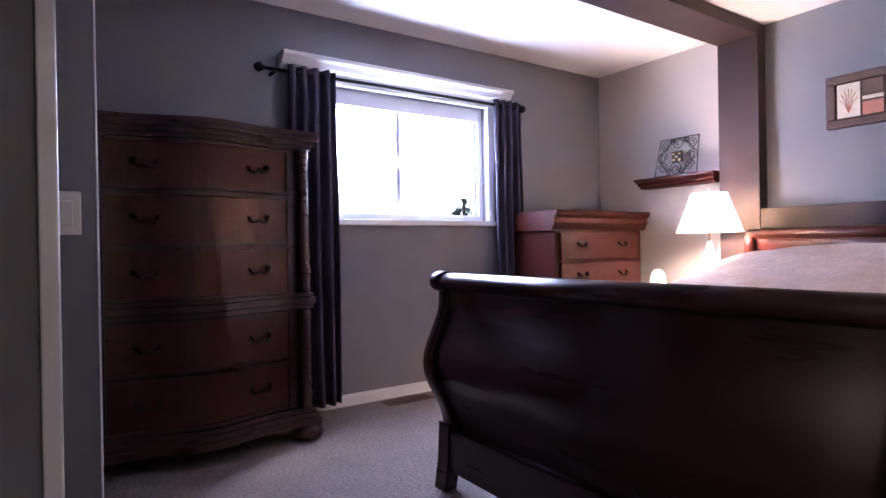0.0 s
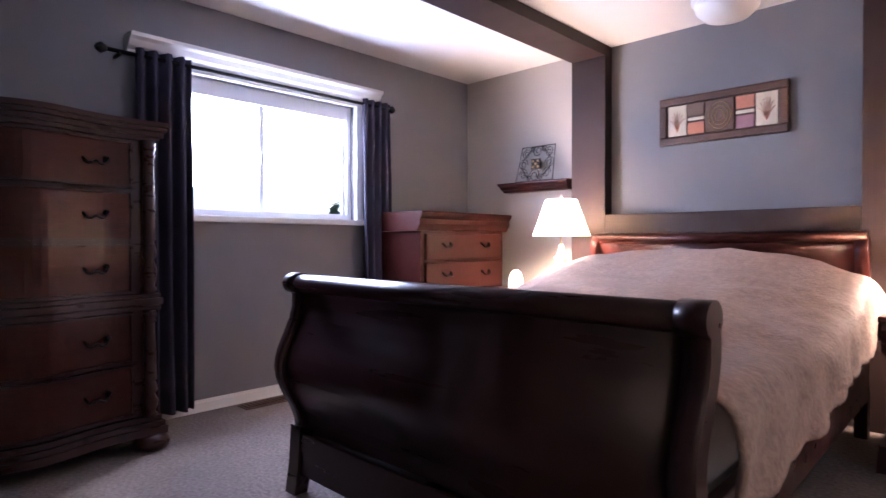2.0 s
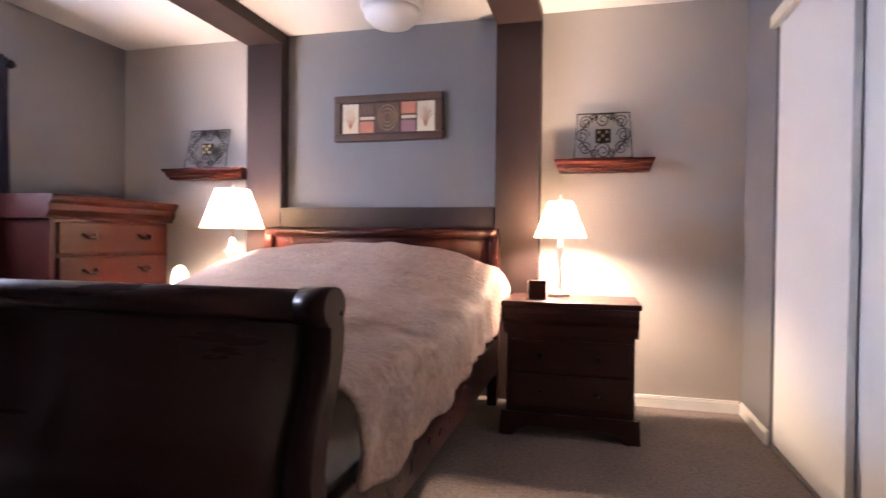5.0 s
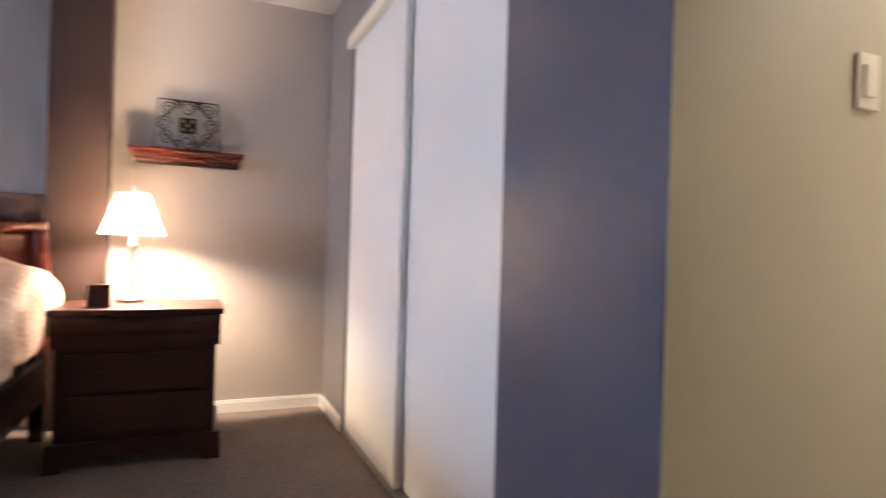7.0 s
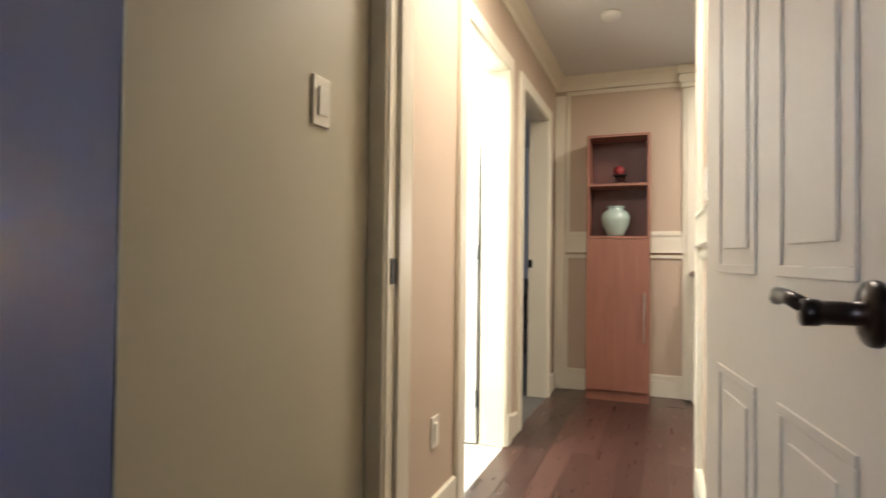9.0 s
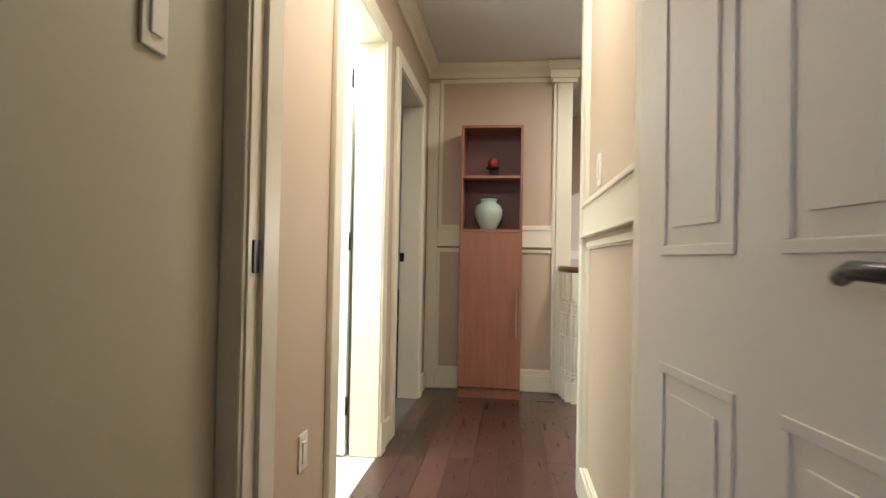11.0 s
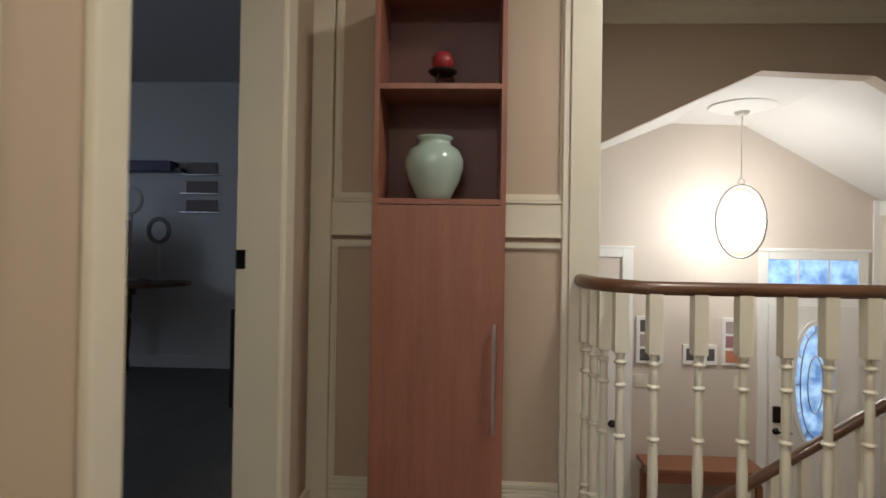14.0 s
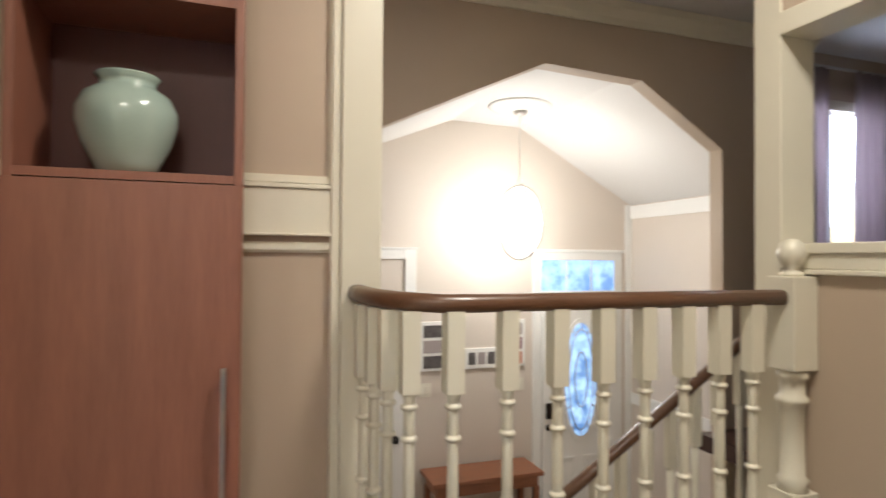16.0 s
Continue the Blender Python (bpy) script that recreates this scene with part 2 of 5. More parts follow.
def tube(points, r, n=8, closed=False, bm=None):
    """A round bar along points."""
    bm = bm or bmesh.new()
    pts = [Vector(p) for p in points]
    rings = []
    k = len(pts)
    up = Vector((0.31, 0.52, 0.8)).normalized()
    for i, p in enumerate(pts):
        a = pts[(i - 1) % k] if closed or i else p
        b = pts[(i + 1) % k] if closed or i < k - 1 else p
        d = (b - a).normalized()
        s = d.cross(up).normalized()
        w = s.cross(d)
        rings.append([bm.verts.new(p + r * (math.cos(2 * math.pi * j / n) * s + math.sin(2 * math.pi * j / n) * w)) for j in range(n)])
    pairs = list(zip(rings, rings[1:])) + ([(rings[-1], rings[0])] if closed else [])
    for a, b in pairs:
        for j in range(n):
            f = bm.faces.new((a[j], a[(j + 1) % n], b[(j + 1) % n], b[j]))
            f.smooth = True
    if not closed:
        bm.faces.new(rings[0][::-1])
        bm.faces.new(rings[-1])
    return bm


def prism(poly, axis, a0, a1, bm=None, smooth=False):
    """A flat outline pushed along an axis: 'x' takes (y, z), 'y' takes (x, z), 'z' takes (x, y)."""
    bm = bm or bmesh.new()
    put = {"x": lambda p, a: (a, p[0], p[1]), "y": lambda p, a: (p[0], a, p[1]), "z": lambda p, a: (p[0], p[1], a)}[axis]
    v0, v1 = [bm.verts.new(put(p, a0)) for p in poly], [bm.verts.new(put(p, a1)) for p in poly]
    k = len(poly)
    for i in range(k):
        f = bm.faces.new((v0[i], v0[(i + 1) % k], v1[(i + 1) % k], v1[i]))
        f.smooth = smooth
    bm.faces.new(v0[::-1])
    bm.faces.new(v1)
    return bm


def mesh_ob(name, bm, material):
    bmesh.ops.recalc_face_normals(bm, faces=bm.faces)
    me = bpy.data.meshes.new(name)
    bm.to_mesh(me)
    bm.free()
    me.materials.append(material)
    return new(name, me)


def part(name, bm, material, parent, label=""):
    ob = mesh_ob(name, bm, material)
    ob.parent = parent
    ob.matrix_parent_inverse = parent.matrix_world.inverted()
    return tagged(ob, label)


def thing(name, x, y, z, label, category, group="", kind=""):
    ob = new(name)
    ob.location = (x, y, z)
    ob.empty_display_size = 0.05
    bpy.context.view_layer.update()
    return tagged(ob, label, category, group, kind)


def setting(name, bm, material, label, category):
    return tagged(mesh_ob(name, bm, material), label, category, "", "structure")


def single(name, bm, material, label, category, group=""):
    return tagged(mesh_ob(name, bm, material), label, category, group)


# ---- the bedroom's shell ----
def wall_x(x0, x1, y0, y1, z0, z1, holes):
    """Boxes of a wall that runs along y, with holes (y0, y1, z0, z1) side by side."""
    out, y = [], y0
    for a, b, c, d in holes:
        if a > y:
            out.append((x0, x1, y, a, z0, z1))
        if c > z0:
            out.append((x0, x1, a, b, z0, c))
        if d < z1:
            out.append((x0, x1, a, b, d, z1))
        y = b
    if y < y1:
        out.append((x0, x1, y, y1, z0, z1))
    return out


def wall_y(y0, y1, x0, x1, z0, z1, holes):
    return [(c, d, a, b, e, f) for a, b, c, d, e, f in wall_x(y0, y1, x0, x1, z0, z1, holes)]


H = 2.44
setting("floor", B((-3.1, 2.13, -2.2, 3.6, -0.1, 0)), CARPET, "taupe cut-pile bedroom carpet with faint tracks", "carpet")
setting("ceiling", B((-3.25, 2.2, -2.35, 3.75, H, H + 0.1)), CEIL, "off-white finely textured bedroom ceiling", "ceiling")
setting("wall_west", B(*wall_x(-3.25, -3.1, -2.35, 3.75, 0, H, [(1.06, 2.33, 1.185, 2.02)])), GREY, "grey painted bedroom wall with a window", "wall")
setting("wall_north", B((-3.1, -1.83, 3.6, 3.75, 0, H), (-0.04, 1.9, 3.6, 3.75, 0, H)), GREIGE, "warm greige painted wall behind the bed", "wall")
setting("wall_accent", B((-1.83, -0.04, 3.6, 3.75, 0, H)), ACCENT, "blue-grey accent wall between two dark posts", "wall")
setting("wall_south", B((-3.1, 2.2, -2.35, -2.2, 0, H)), GREY, "plain grey bedroom wall", "wall")
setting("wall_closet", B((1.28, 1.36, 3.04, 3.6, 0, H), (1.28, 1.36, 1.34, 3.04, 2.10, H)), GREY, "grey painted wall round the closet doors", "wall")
setting("wall_closet_return", B((1.28, 1.36, 0.76, 1.34, 0, H)), GREYSHADED, "grey wall end beside the closet, shade and blue window tint in its colour", "wall")
setting("closet_back", B((1.95, 2.05, 0.9, 3.6, 0, H)), WHITE, "plain white closet interior wall", "wall")
setting("wall_entry", B((1.36, 2.06, 0.765, 0.88, 0, H), (1.283, 1.36, 0.757, 0.765, 0, H), (1.36, 2.06, 0.757, 0.765, 0, H)), BEIGE, "olive beige painted wall beside the bedroom door", "wall")
setting("wall_door", B(*wall_x(2.06, 2.2, -2.2, 0.757, 0, H, [(-0.115, 0.715, 0, 2.04)])), BEIGE, "beige wall with the bedroom doorway", "wall")
setting("wall_ensuite", B((-1.66, -1.54, -2.2, -0.256, 0, H), (-1.0, -0.9, -2.2, -0.374, 0, H)), GREY, "grey wall ends beside the ensuite passage", "wall")
setting("trim_ensuite", B((-1.01, -0.89, -0.374, -0.345, 0, H), (-1.665, -1.535, -0.256, -0.25, 0, H), bevel=0.004), WHITE, "white painted corner trim of the ensuite passage", "trim")


def baseboard(name, boxes, axis_in, material=WHITE):
    """Skirting with a stepped top; boxes are (x0, x1, y0, y1)."""
    bm = bmesh.new()
    for x0, x1, y0, y1 in boxes:
        bx(bm, x0, x1, y0, y1, 0.0, 0.056)
        dx, dy = axis_in
        bx(bm, x0, x1, y0, y1, 0.060, 0.063)
        bx(bm, x0 + (0.005 if dx < 0 else 0), x1 - (0.005 if dx > 0 else 0), y0 + (0.005 if dy < 0 else 0), y1 - (0.005 if dy > 0 else 0), 0.056, 0.072)
    return setting(name, bm, material, "painted wooden skirting board", "baseboard")


baseboard("baseboard_west", [(-3.1, -3.086, -2.2, 3.6)], (1, 0))
baseboard("baseboard_north", [(-3.08, 1.266, 3.586, 3.6)], (0, -1))
baseboard("baseboard_closet", [(1.266, 1.28, 3.05, 3.58)], (-1, 0))

# dark posts, beams and band round the bed's head
for name, x0, x1 in (("post_1", -1.965, -1.69), ("post_2", -0.18, 0.10)):
    setting(name, B((x0, x1, 3.5, 3.6, 0.0, 2.36), bevel=0.003), DARKPAINT, "dark brown painted post against the wall", "post")
for name, x0, x1 in (("beam_1", -1.965, -1.69), ("beam_2", -0.18, 0.10)):
    setting(name, B((x0, x1, -2.2, 3.6, 2.36, H - 0.002), bevel=0.003), DARKPAINT, "dark brown painted ceiling beam", "beam")
setting("trim_headboard_band", B((-1.688, -0.182, 3.5, 3.6, 0.3, 1.213), bevel=0.003), DARKPAINT, "dark brown band behind the headboard", "trim")

# window
win = setting("window_1", B((-3.11, -3.07, 1.0, 1.06, 1.145, 2.06), (-3.11, -3.07, 2.33, 2.39, 1.145, 2.06), (-3.11, -3.07, 1.06, 2.33, 2.02, 2.06), bevel=0.004), WHITE, "white sliding window with an overexposed view", "window")
part("window_sill", B((-3.24, -3.05, 0.99, 2.40, 1.145, 1.183), bevel=0.006), WHITE, win)
part("window_frame", B((-3.22, -3.14, 1.06, 1.10, 1.185, 2.02), (-3.22, -3.14, 2.29, 2.33, 1.185, 2.02), (-3.22, -3.14, 1.10, 2.29, 1.185, 1.225), (-3.22, -3.14, 1.10, 2.29, 1.92, 2.02), bevel=0.003), VINYL, win)
part("sash", B((-3.19, -3.165, 1.60, 1.635, 1.225, 1.92), (-3.19, -3.165, 1.10, 1.12, 1.225, 1.92), (-3.19, -3.165, 2.265, 2.29, 1.225, 1.92), bevel=0.002), VINYL, win)
part("latch", B((-3.165, -3.145, 1.60, 1.625, 1.53, 1.60), (-3.15, -3.13, 1.595, 1.61, 1.55, 1.62), bevel=0.003), VINYL, win)
for a, b in ((1.12, 1.60), (1.635, 2.265)):
    p = part("pane", B((-3.181, -3.177, a, b, 1.225, 1.92)), GLASS, win)
    p.visible_shadow = False
setting("trim_window_cornice", prism([(-3.1, 2.06), (-3.06, 2.06), (-3.055, 2.075), (-3.03, 2.09), (-3.01, 2.12), (-2.99, 2.135), (-2.985, 2.155), (-3.1, 2.155)], "y", 0.77, 2.52), WHITE, "white crown moulding shelf above the window", "cornice")

# outside
setting("ground", B((-400, -3.3, -400, 400, -3.0, -2.9)), LAWN, "lawn outside far below the window", "ground")


def conifer(x, y, base, top):
    t = thing("conifer_tree", x, y, base, "dark green conifer outside the bedroom window", "tree")
    part("trunk", lathe([(0.14, base), (0.1, base + 2), (0.02, top)], x, y, 8), BARK, t)
    bm, rng = bmesh.new(), random.Random(4)
    for i in range(900):
        f = rng.random() ** 0.6
        z, r = top - f * (top - base - 0.8), 0.1 + 1.1 * f
        a, k = rng.random() * 6.283, (0.5 + 0.5 * rng.random()) * r
        p = Vector((x + k * math.cos(a), y + k * math.sin(a), z - 0.25 * k))
        d = Vector((math.cos(a), math.sin(a), -0.3)) * 0.28
        s = Vector((-math.sin(a), math.cos(a), 0.3)) * 0.07
        bm.faces.new([bm.verts.new(q) for q in (p - s, p + d, p + s, p - d * 0.4)])
    part("crown", bm, LEAF, t)


conifer(-9.5, 6.85, -2.9, 2.25)

# ---- bedroom things ----
# sliding closet doors
closet = setting("door_closet", B((1.255, 1.29, 1.34, 3.06, 2.055, 2.115), (1.285, 1.36, 1.30, 1.34, 0, 2.055), bevel=0.004), CREAM, "cream sliding closet doors with an upper track", "closet door")
part("door_leaf", B((1.292, 1.322, 2.20, 3.035, 0.02, 2.07), bevel=0.004), WHITE, closet)
part("door_leaf", B((1.330, 1.358, 1.345, 2.26, 0.02, 2.07), bevel=0.004), WHITE, closet)
part("floor_track", B((1.285, 1.36, 1.34, 3.035, 0.0, 0.012)), STEEL, closet)

# bed
FX0, FX1 = -1.74, -0.085
bed = thing("sleigh_bed", -0.945, 2.2, 0, "dark cherry sleigh bed made up with a champagne duvet", "bed")


def sleigh(y, z_top, side, thick=0.03):
    """S-shaped section, as (y, z), from the top roll down; side is -1 where it leans towards -y."""
    mid = []
    for i in range(15):
        f = i / 14
        z = z_top - 0.035 - f * (z_top - 0.23)
        off = 0.052 * math.sin((f * 1.25 - 0.12) * 2 * math.pi - math.pi / 2) * (0.75 + 0.25 * f)
        mid.append((y + side * (0.03 + off), z))
    outer = [(a + side * thick * 0.5, z) for a, z in mid]
    inner = [(a - side * thick * 0.5, z) for a, z in reversed(mid)]
    return outer + inner, mid


sec, mid = sleigh(1.0, 0.885, -1)
part("footboard", prism(sec, "x", FX0 + 0.05, FX1 - 0.05, smooth=True), BEDWOOD, bed)
ty, tz = mid[0]
roll = [(ty - 0.012 + 0.042 * math.cos(a), tz + 0.003 + 0.036 * math.sin(a)) for a in [2 * math.pi * i / 20 for i in range(20)]]
part("top_roll", prism(roll, "x", FX0 + 0.02, FX1 - 0.02, smooth=True), BEDWOOD, bed)
secp, _ = sleigh(1.0, 0.885, -1, 0.062)
for a, b in ((FX0, FX0 + 0.06), (FX1 - 0.06, FX1)):
    p = part("post", prism(secp, "x", a, b, smooth=True), BEDWOOD, bed)
    sc = [(ty - 0.012 + 0.05 * math.cos(t), tz + 0.003 + 0.042 * math.sin(t)) for t in [2 * math.pi * i / 20 for i in range(20)]]
    part("scroll", prism(sc, "x", a - 0.006, b + 0.004, smooth=True), BEDWOOD, p)
    x0, x1 = a, b
    part("leg", prism([(0.945, 0.0), (1.005, 0.0), (1.03, 0.12), (1.04, 0.27), (0.972, 0.27), (0.963, 0.12)], "x", x0 - 0.005, x1 + 0.005), BEDWOOD, bed)
part("lower_rail", B((FX0 + 0.06, FX1 - 0.06, 0.975, 1.03, 0.075, 0.25), bevel=0.008), BEDWOOD, bed)
for x in (FX0 + 0.04, FX1 - 0.075):
    part("side_rail", B((x, x + 0.035, 1.0, 3.36, 0.20, 0.40), bevel=0.006), BEDWOOD, bed)
HX0, HX1 = -1.705, -0.125
sech, midh = sleigh(3.36, 1.07, 1)
part("headboard", prism(sech, "x", HX0 + 0.05, HX1 - 0.05, smooth=True), REDWOOD, bed)
hy, hz = midh[0]
part("head_roll", prism([(hy + 0.01 + 0.045 * math.cos(t), hz + 0.003 + 0.038 * math.sin(t)) for t in [2 * math.pi * i / 20 for i in range(20)]], "x", HX0 + 0.01, HX1 - 0.01, smooth=True), REDWOOD, bed)
sechp, _ = sleigh(3.36, 1.07, 1, 0.06)
for a, b in ((HX0, HX0 + 0.06), (HX1 - 0.06, HX1)):
    part("head_post", prism(sechp, "x", a, b, smooth=True), REDWOOD, bed)
    part("leg", B((a, b, 3.33, 3.40, 0, 0.24), bevel=0.005), REDWOOD, bed)
single("mattress", B((FX0 + 0.09, FX1 - 0.10, 1.06, 3.30, 0.34, 0.70), bevel=0.05), WHITE, "white mattress under the duvet on the bed", "mattress")


def duvet():
    bm = bmesh.new()
    NU, NV = 72, 60
    grid = []
    xc, half = -0.90, 0.815
    for j in range(NV + 1):
        v = j / NV
        y = 1.055 + v * 2.20
        hump = 0.775 + 0.05 * v + 0.155 * math.exp(-((y - 2.95) / 0.42) ** 2)
        hem_r, hem_l = 0.42 + 0.17 * v ** 1.2, 0.40
        row = []
        for i in range(NU + 1):
            u = 2 * i / NU - 1
            s = abs(u)
            hem = hem_r if u > 0 else hem_l
            drop = hump - hem
            if s < 0.68:
                k = s / 0.68
                x = xc + math.copysign(half * 0.93 * k, u)
                z = hump - 0.085 * k ** 3.2 - 0.05 * max(0, v - 0.5) * k ** 2
            else:
                k = (s - 0.68) / 0.32
                a = min(k / 0.35, 1.0) * math.pi / 2
                x = xc + math.copysign(half * 0.93 + 0.085 * math.sin(a) + 0.012 * k, u)
                z0 = hump - 0.085 - 0.05 * max(0, v - 0.5)
                z = z0 - 0.085 * (1 - math.cos(a)) if k < 0.35 else z0 - 0.085 - (z0 - 0.085 - hem) * (k - 0.35) / 0.65
                x += math.copysign(0.022 * k * math.sin(15 * y + 3.2 * k + 2 * math.sin(3 * y)), u)
            z += 0.012 * noise.noise((x * 2.2, y * 2.2, 3.1)) + 0.006 * noise.noise((x * 7, y * 5, 1.1))
            ridge = (1 - abs(noise.noise((x * 1.6 + y * 3.5, y * 1.5 - x * 3.0 + z * 2, 0.7)))) ** 7
            z += 0.022 * ridge * (0.4 + 0.6 * s)
            fold = noise.noise((x * 3 + y * 5, x * 5 - y * 1.5, z * 2.5))
            sag = (1 - abs(noise.noise((y * 5.5 - z * 3.5, z * 1.6 + y * 1.2, x * 0.6 + 5)))) ** 5
            row.append(bm.verts.new((x + (0.022 * fold * s * s + 0.045 * sag * max(0, s - 0.5)) * (1 if u > 0 else -1), y, z + 0.009 * fold)))
        grid.append(row)
    for a, b in zip(grid, grid[1:]):
        for i in range(NU):
            f = bm.faces.new((a[i], a[i + 1], b[i + 1], b[i]))
            f.smooth = True
    return bm


dv = single("duvet", duvet(), DUVET, "champagne damask duvet draped over the bed", "duvet")
sol = dv.modifiers.new("thick", "SOLIDIFY")
sol.thickness, sol.offset = 0.025, -1
sub = dv.modifiers.new("smooth", "SUBSURF")
sub.levels = sub.render_levels = 1
single("remote_control", B((-0.86, -0.80, 2.93, 2.97, 0.945, 0.975), bevel=0.008), WHITE, "small white object on top of the duvet", "remote")


# tall serpentine chest of drawers
def pull(y, z, x, parent, w=0.10):
    """A drooping bail pull on a face that looks to +x."""
    bm = tube([(x + 0.012, y - w / 2, z + 0.012), (x + 0.028, y - w * 0.36, z - 0.012), (x + 0.03, y - w * 0.2, z - 0.014), (x + 0.03, y, z - 0.002), (x + 0.03, y + w * 0.2, z - 0.014), (x + 0.028, y + w * 0.36, z - 0.012), (x + 0.012, y + w / 2, z + 0.012)], 0.0065, 8)
    for s in (-1, 1):
        lathe([(0.014, -0.003), (0.012, 0.006), (0.004, 0.012)], n=10, bm=bm)
        for v in bm.verts[-30:]:
            v.co = Vector((x + v.co.z, y + s * w / 2 + v.co.x, z + 0.012 + v.co.y))
    return part("handle", bm, BRONZE, parent, "dark bronze bail pull")


CY0, CY1 = -0.285, 0.775


def serp(y, d=0.0):
    s = (y - CY0) / (CY1 - CY0)
    return -2.66 + d + 0.085 * 0.5 * (1 - math.cos(2 * math.pi * s)) - 0.03 * math.sin(2 * math.pi * s) ** 2


def slab(y0, y1, z0, z1, d, back=-3.07):
    """A slab with the chest's serpentine front, pushed forward by d."""
    n = 28
    ys = [y0 + (y1 - y0) * i / n for i in range(n + 1)]
    return prism([(serp(y, d), y) for y in ys] + [(back, y1), (back, y0)], "z", z0, z1)


def stack(y0, y1, layers):
    bm = bmesh.new()
    for z0, z1, d, e in layers:
        n = 28
        ys = [y0 - e + (y1 - y0 + 2 * e) * i / n for i in range(n + 1)]
        prism([(serp(y, d), y) for y in ys] + [(-3.07, y1 + e), (-3.07, y0 - e)], "z", z0, z1, bm=bm)
    return bm


chest = thing("chest_of_drawers", -2.85, 0.25, 0, "tall carved chestnut chest of drawers with a serpentine front", "chest of drawers")
part("body", stack(CY0 + 0.02, CY1 - 0.02, [(0.16, 1.50, 0, 0)]), CHESTDARK, chest)
part("cornice", stack(CY0, CY1, [(1.465, 1.485, 0.02, 0.01), (1.485, 1.51, 0.035, 0.025), (1.51, 1.53, 0.05, 0.035), (1.53, 1.553, 0.06, 0.045)]), CHESTDARK, chest)
part("waist_moulding", stack(CY0, CY1, [(0.665, 0.685, 0.022, 0.01), (0.69, 0.72, 0.032, 0.018), (0.725, 0.742, 0.02, 0.01)]), CHESTDARK, chest)
part("plinth", stack(CY0, CY1, [(0.075, 0.11, 0.05, 0.03), (0.11, 0.135, 0.04, 0.02), (0.135, 0.16, 0.025, 0.01)]), CHESTDARK, chest)
for z0, z1 in ((1.25, 1.445), (1.005, 1.21), (0.76, 0.965), (0.435, 0.645), (0.185, 0.40)):
    d = part("drawer", slab(CY0 + 0.125, CY1 - 0.125, z0, z1, 0.012), CHESTWOOD, chest)
    fr = bmesh.new()
    for a, b, c, e in ((CY0 + 0.11, CY1 - 0.11, z1, z1 + 0.012), (CY0 + 0.11, CY1 - 0.11, z0 - 0.012, z0)):
        n = 24
        ys = [a + (b - a) * i / n for i in range(n + 1)]
        prism([(serp(y, 0.022), y) for y in ys] + [(serp(y, -0.02), y) for y in reversed(ys)], "z", c, e, bm=fr)
    for y in (CY0 + 0.113, CY1 - 0.125):
        bx(fr, serp(y + 0.006, -0.02), serp(y + 0.006, 0.022), y, y + 0.012, z0, z1)
    part("bead_moulding", fr, CHESTDARK, d)
    for y in (CY0 + 0.28, CY1 - 0.28):
        pull(y, (z0 + z1) / 2, serp(y, 0.012), d)
COL = [(0.03, 0.745), (0.034, 0.77), (0.024, 0.78), (0.034, 0.82), (0.036, 0.86), (0.022, 0.90), (0.034, 0.925), (0.03, 0.96), (0.024, 0.985), (0.030, 1.0), (0.028, 1.2), (0.024, 1.38), (0.032, 1.39), (0.026, 1.405), (0.034, 1.43), (0.03, 1.465)]
for y in (CY0 + 0.045, CY1 - 0.045):
    part("column", lathe(COL, -2.635, y, 14), CHESTDARK, chest)
    part("column", lathe([(r, 0.16 + (z - 0.745) * 0.70) for r, z in COL], -2.635, y, 14), CHESTDARK, chest)
for y in (CY0 + 0.04, CY1 - 0.03):
    for x in (-2.66, -3.0):
        part("bun_foot", lathe([(0.05, 0.0), (0.075, 0.015), (0.085, 0.04), (0.07, 0.065), (0.055, 0.078)], x, y, 18), CHESTDARK, chest)

chest.scale = (1, 1, 1.035)

# lower chest in the corner
dre = thing("dresser", -2.82, 3.0, 0, "red cherry chest of drawers in the bedroom corner", "dresser")
part("body", B((-3.07, -2.60, 2.53, 3.47, 0.06, 1.10), bevel=0.006), REDWOOD, dre)
part("top", prism([(-3.08, 1.10), (-2.59, 1.10), (-2.585, 1.115), (-2.56, 1.15), (-2.565, 1.185), (-2.545, 1.205), (-2.535, 1.225), (-2.54, 1.24), (-3.08, 1.24)], "y", 2.49, 3.51), REDWOOD, dre)
for z0, z1 in ((0.89, 1.08), (0.67, 0.87), (0.44, 0.65), (0.15, 0.42)):
    d = part("drawer", B((-2.60, -2.578, 2.57, 3.43, z0, z1), bevel=0.006), REDWOOD, dre)
    for y in (2.78, 3.22):
        pull(y, (z0 + z1) / 2 + 0.01, -2.582, d, 0.085)
part("plinth", B((-3.07, -2.575, 2.51, 3.49, 0.0, 0.12), bevel=0.006), REDWOOD, dre)


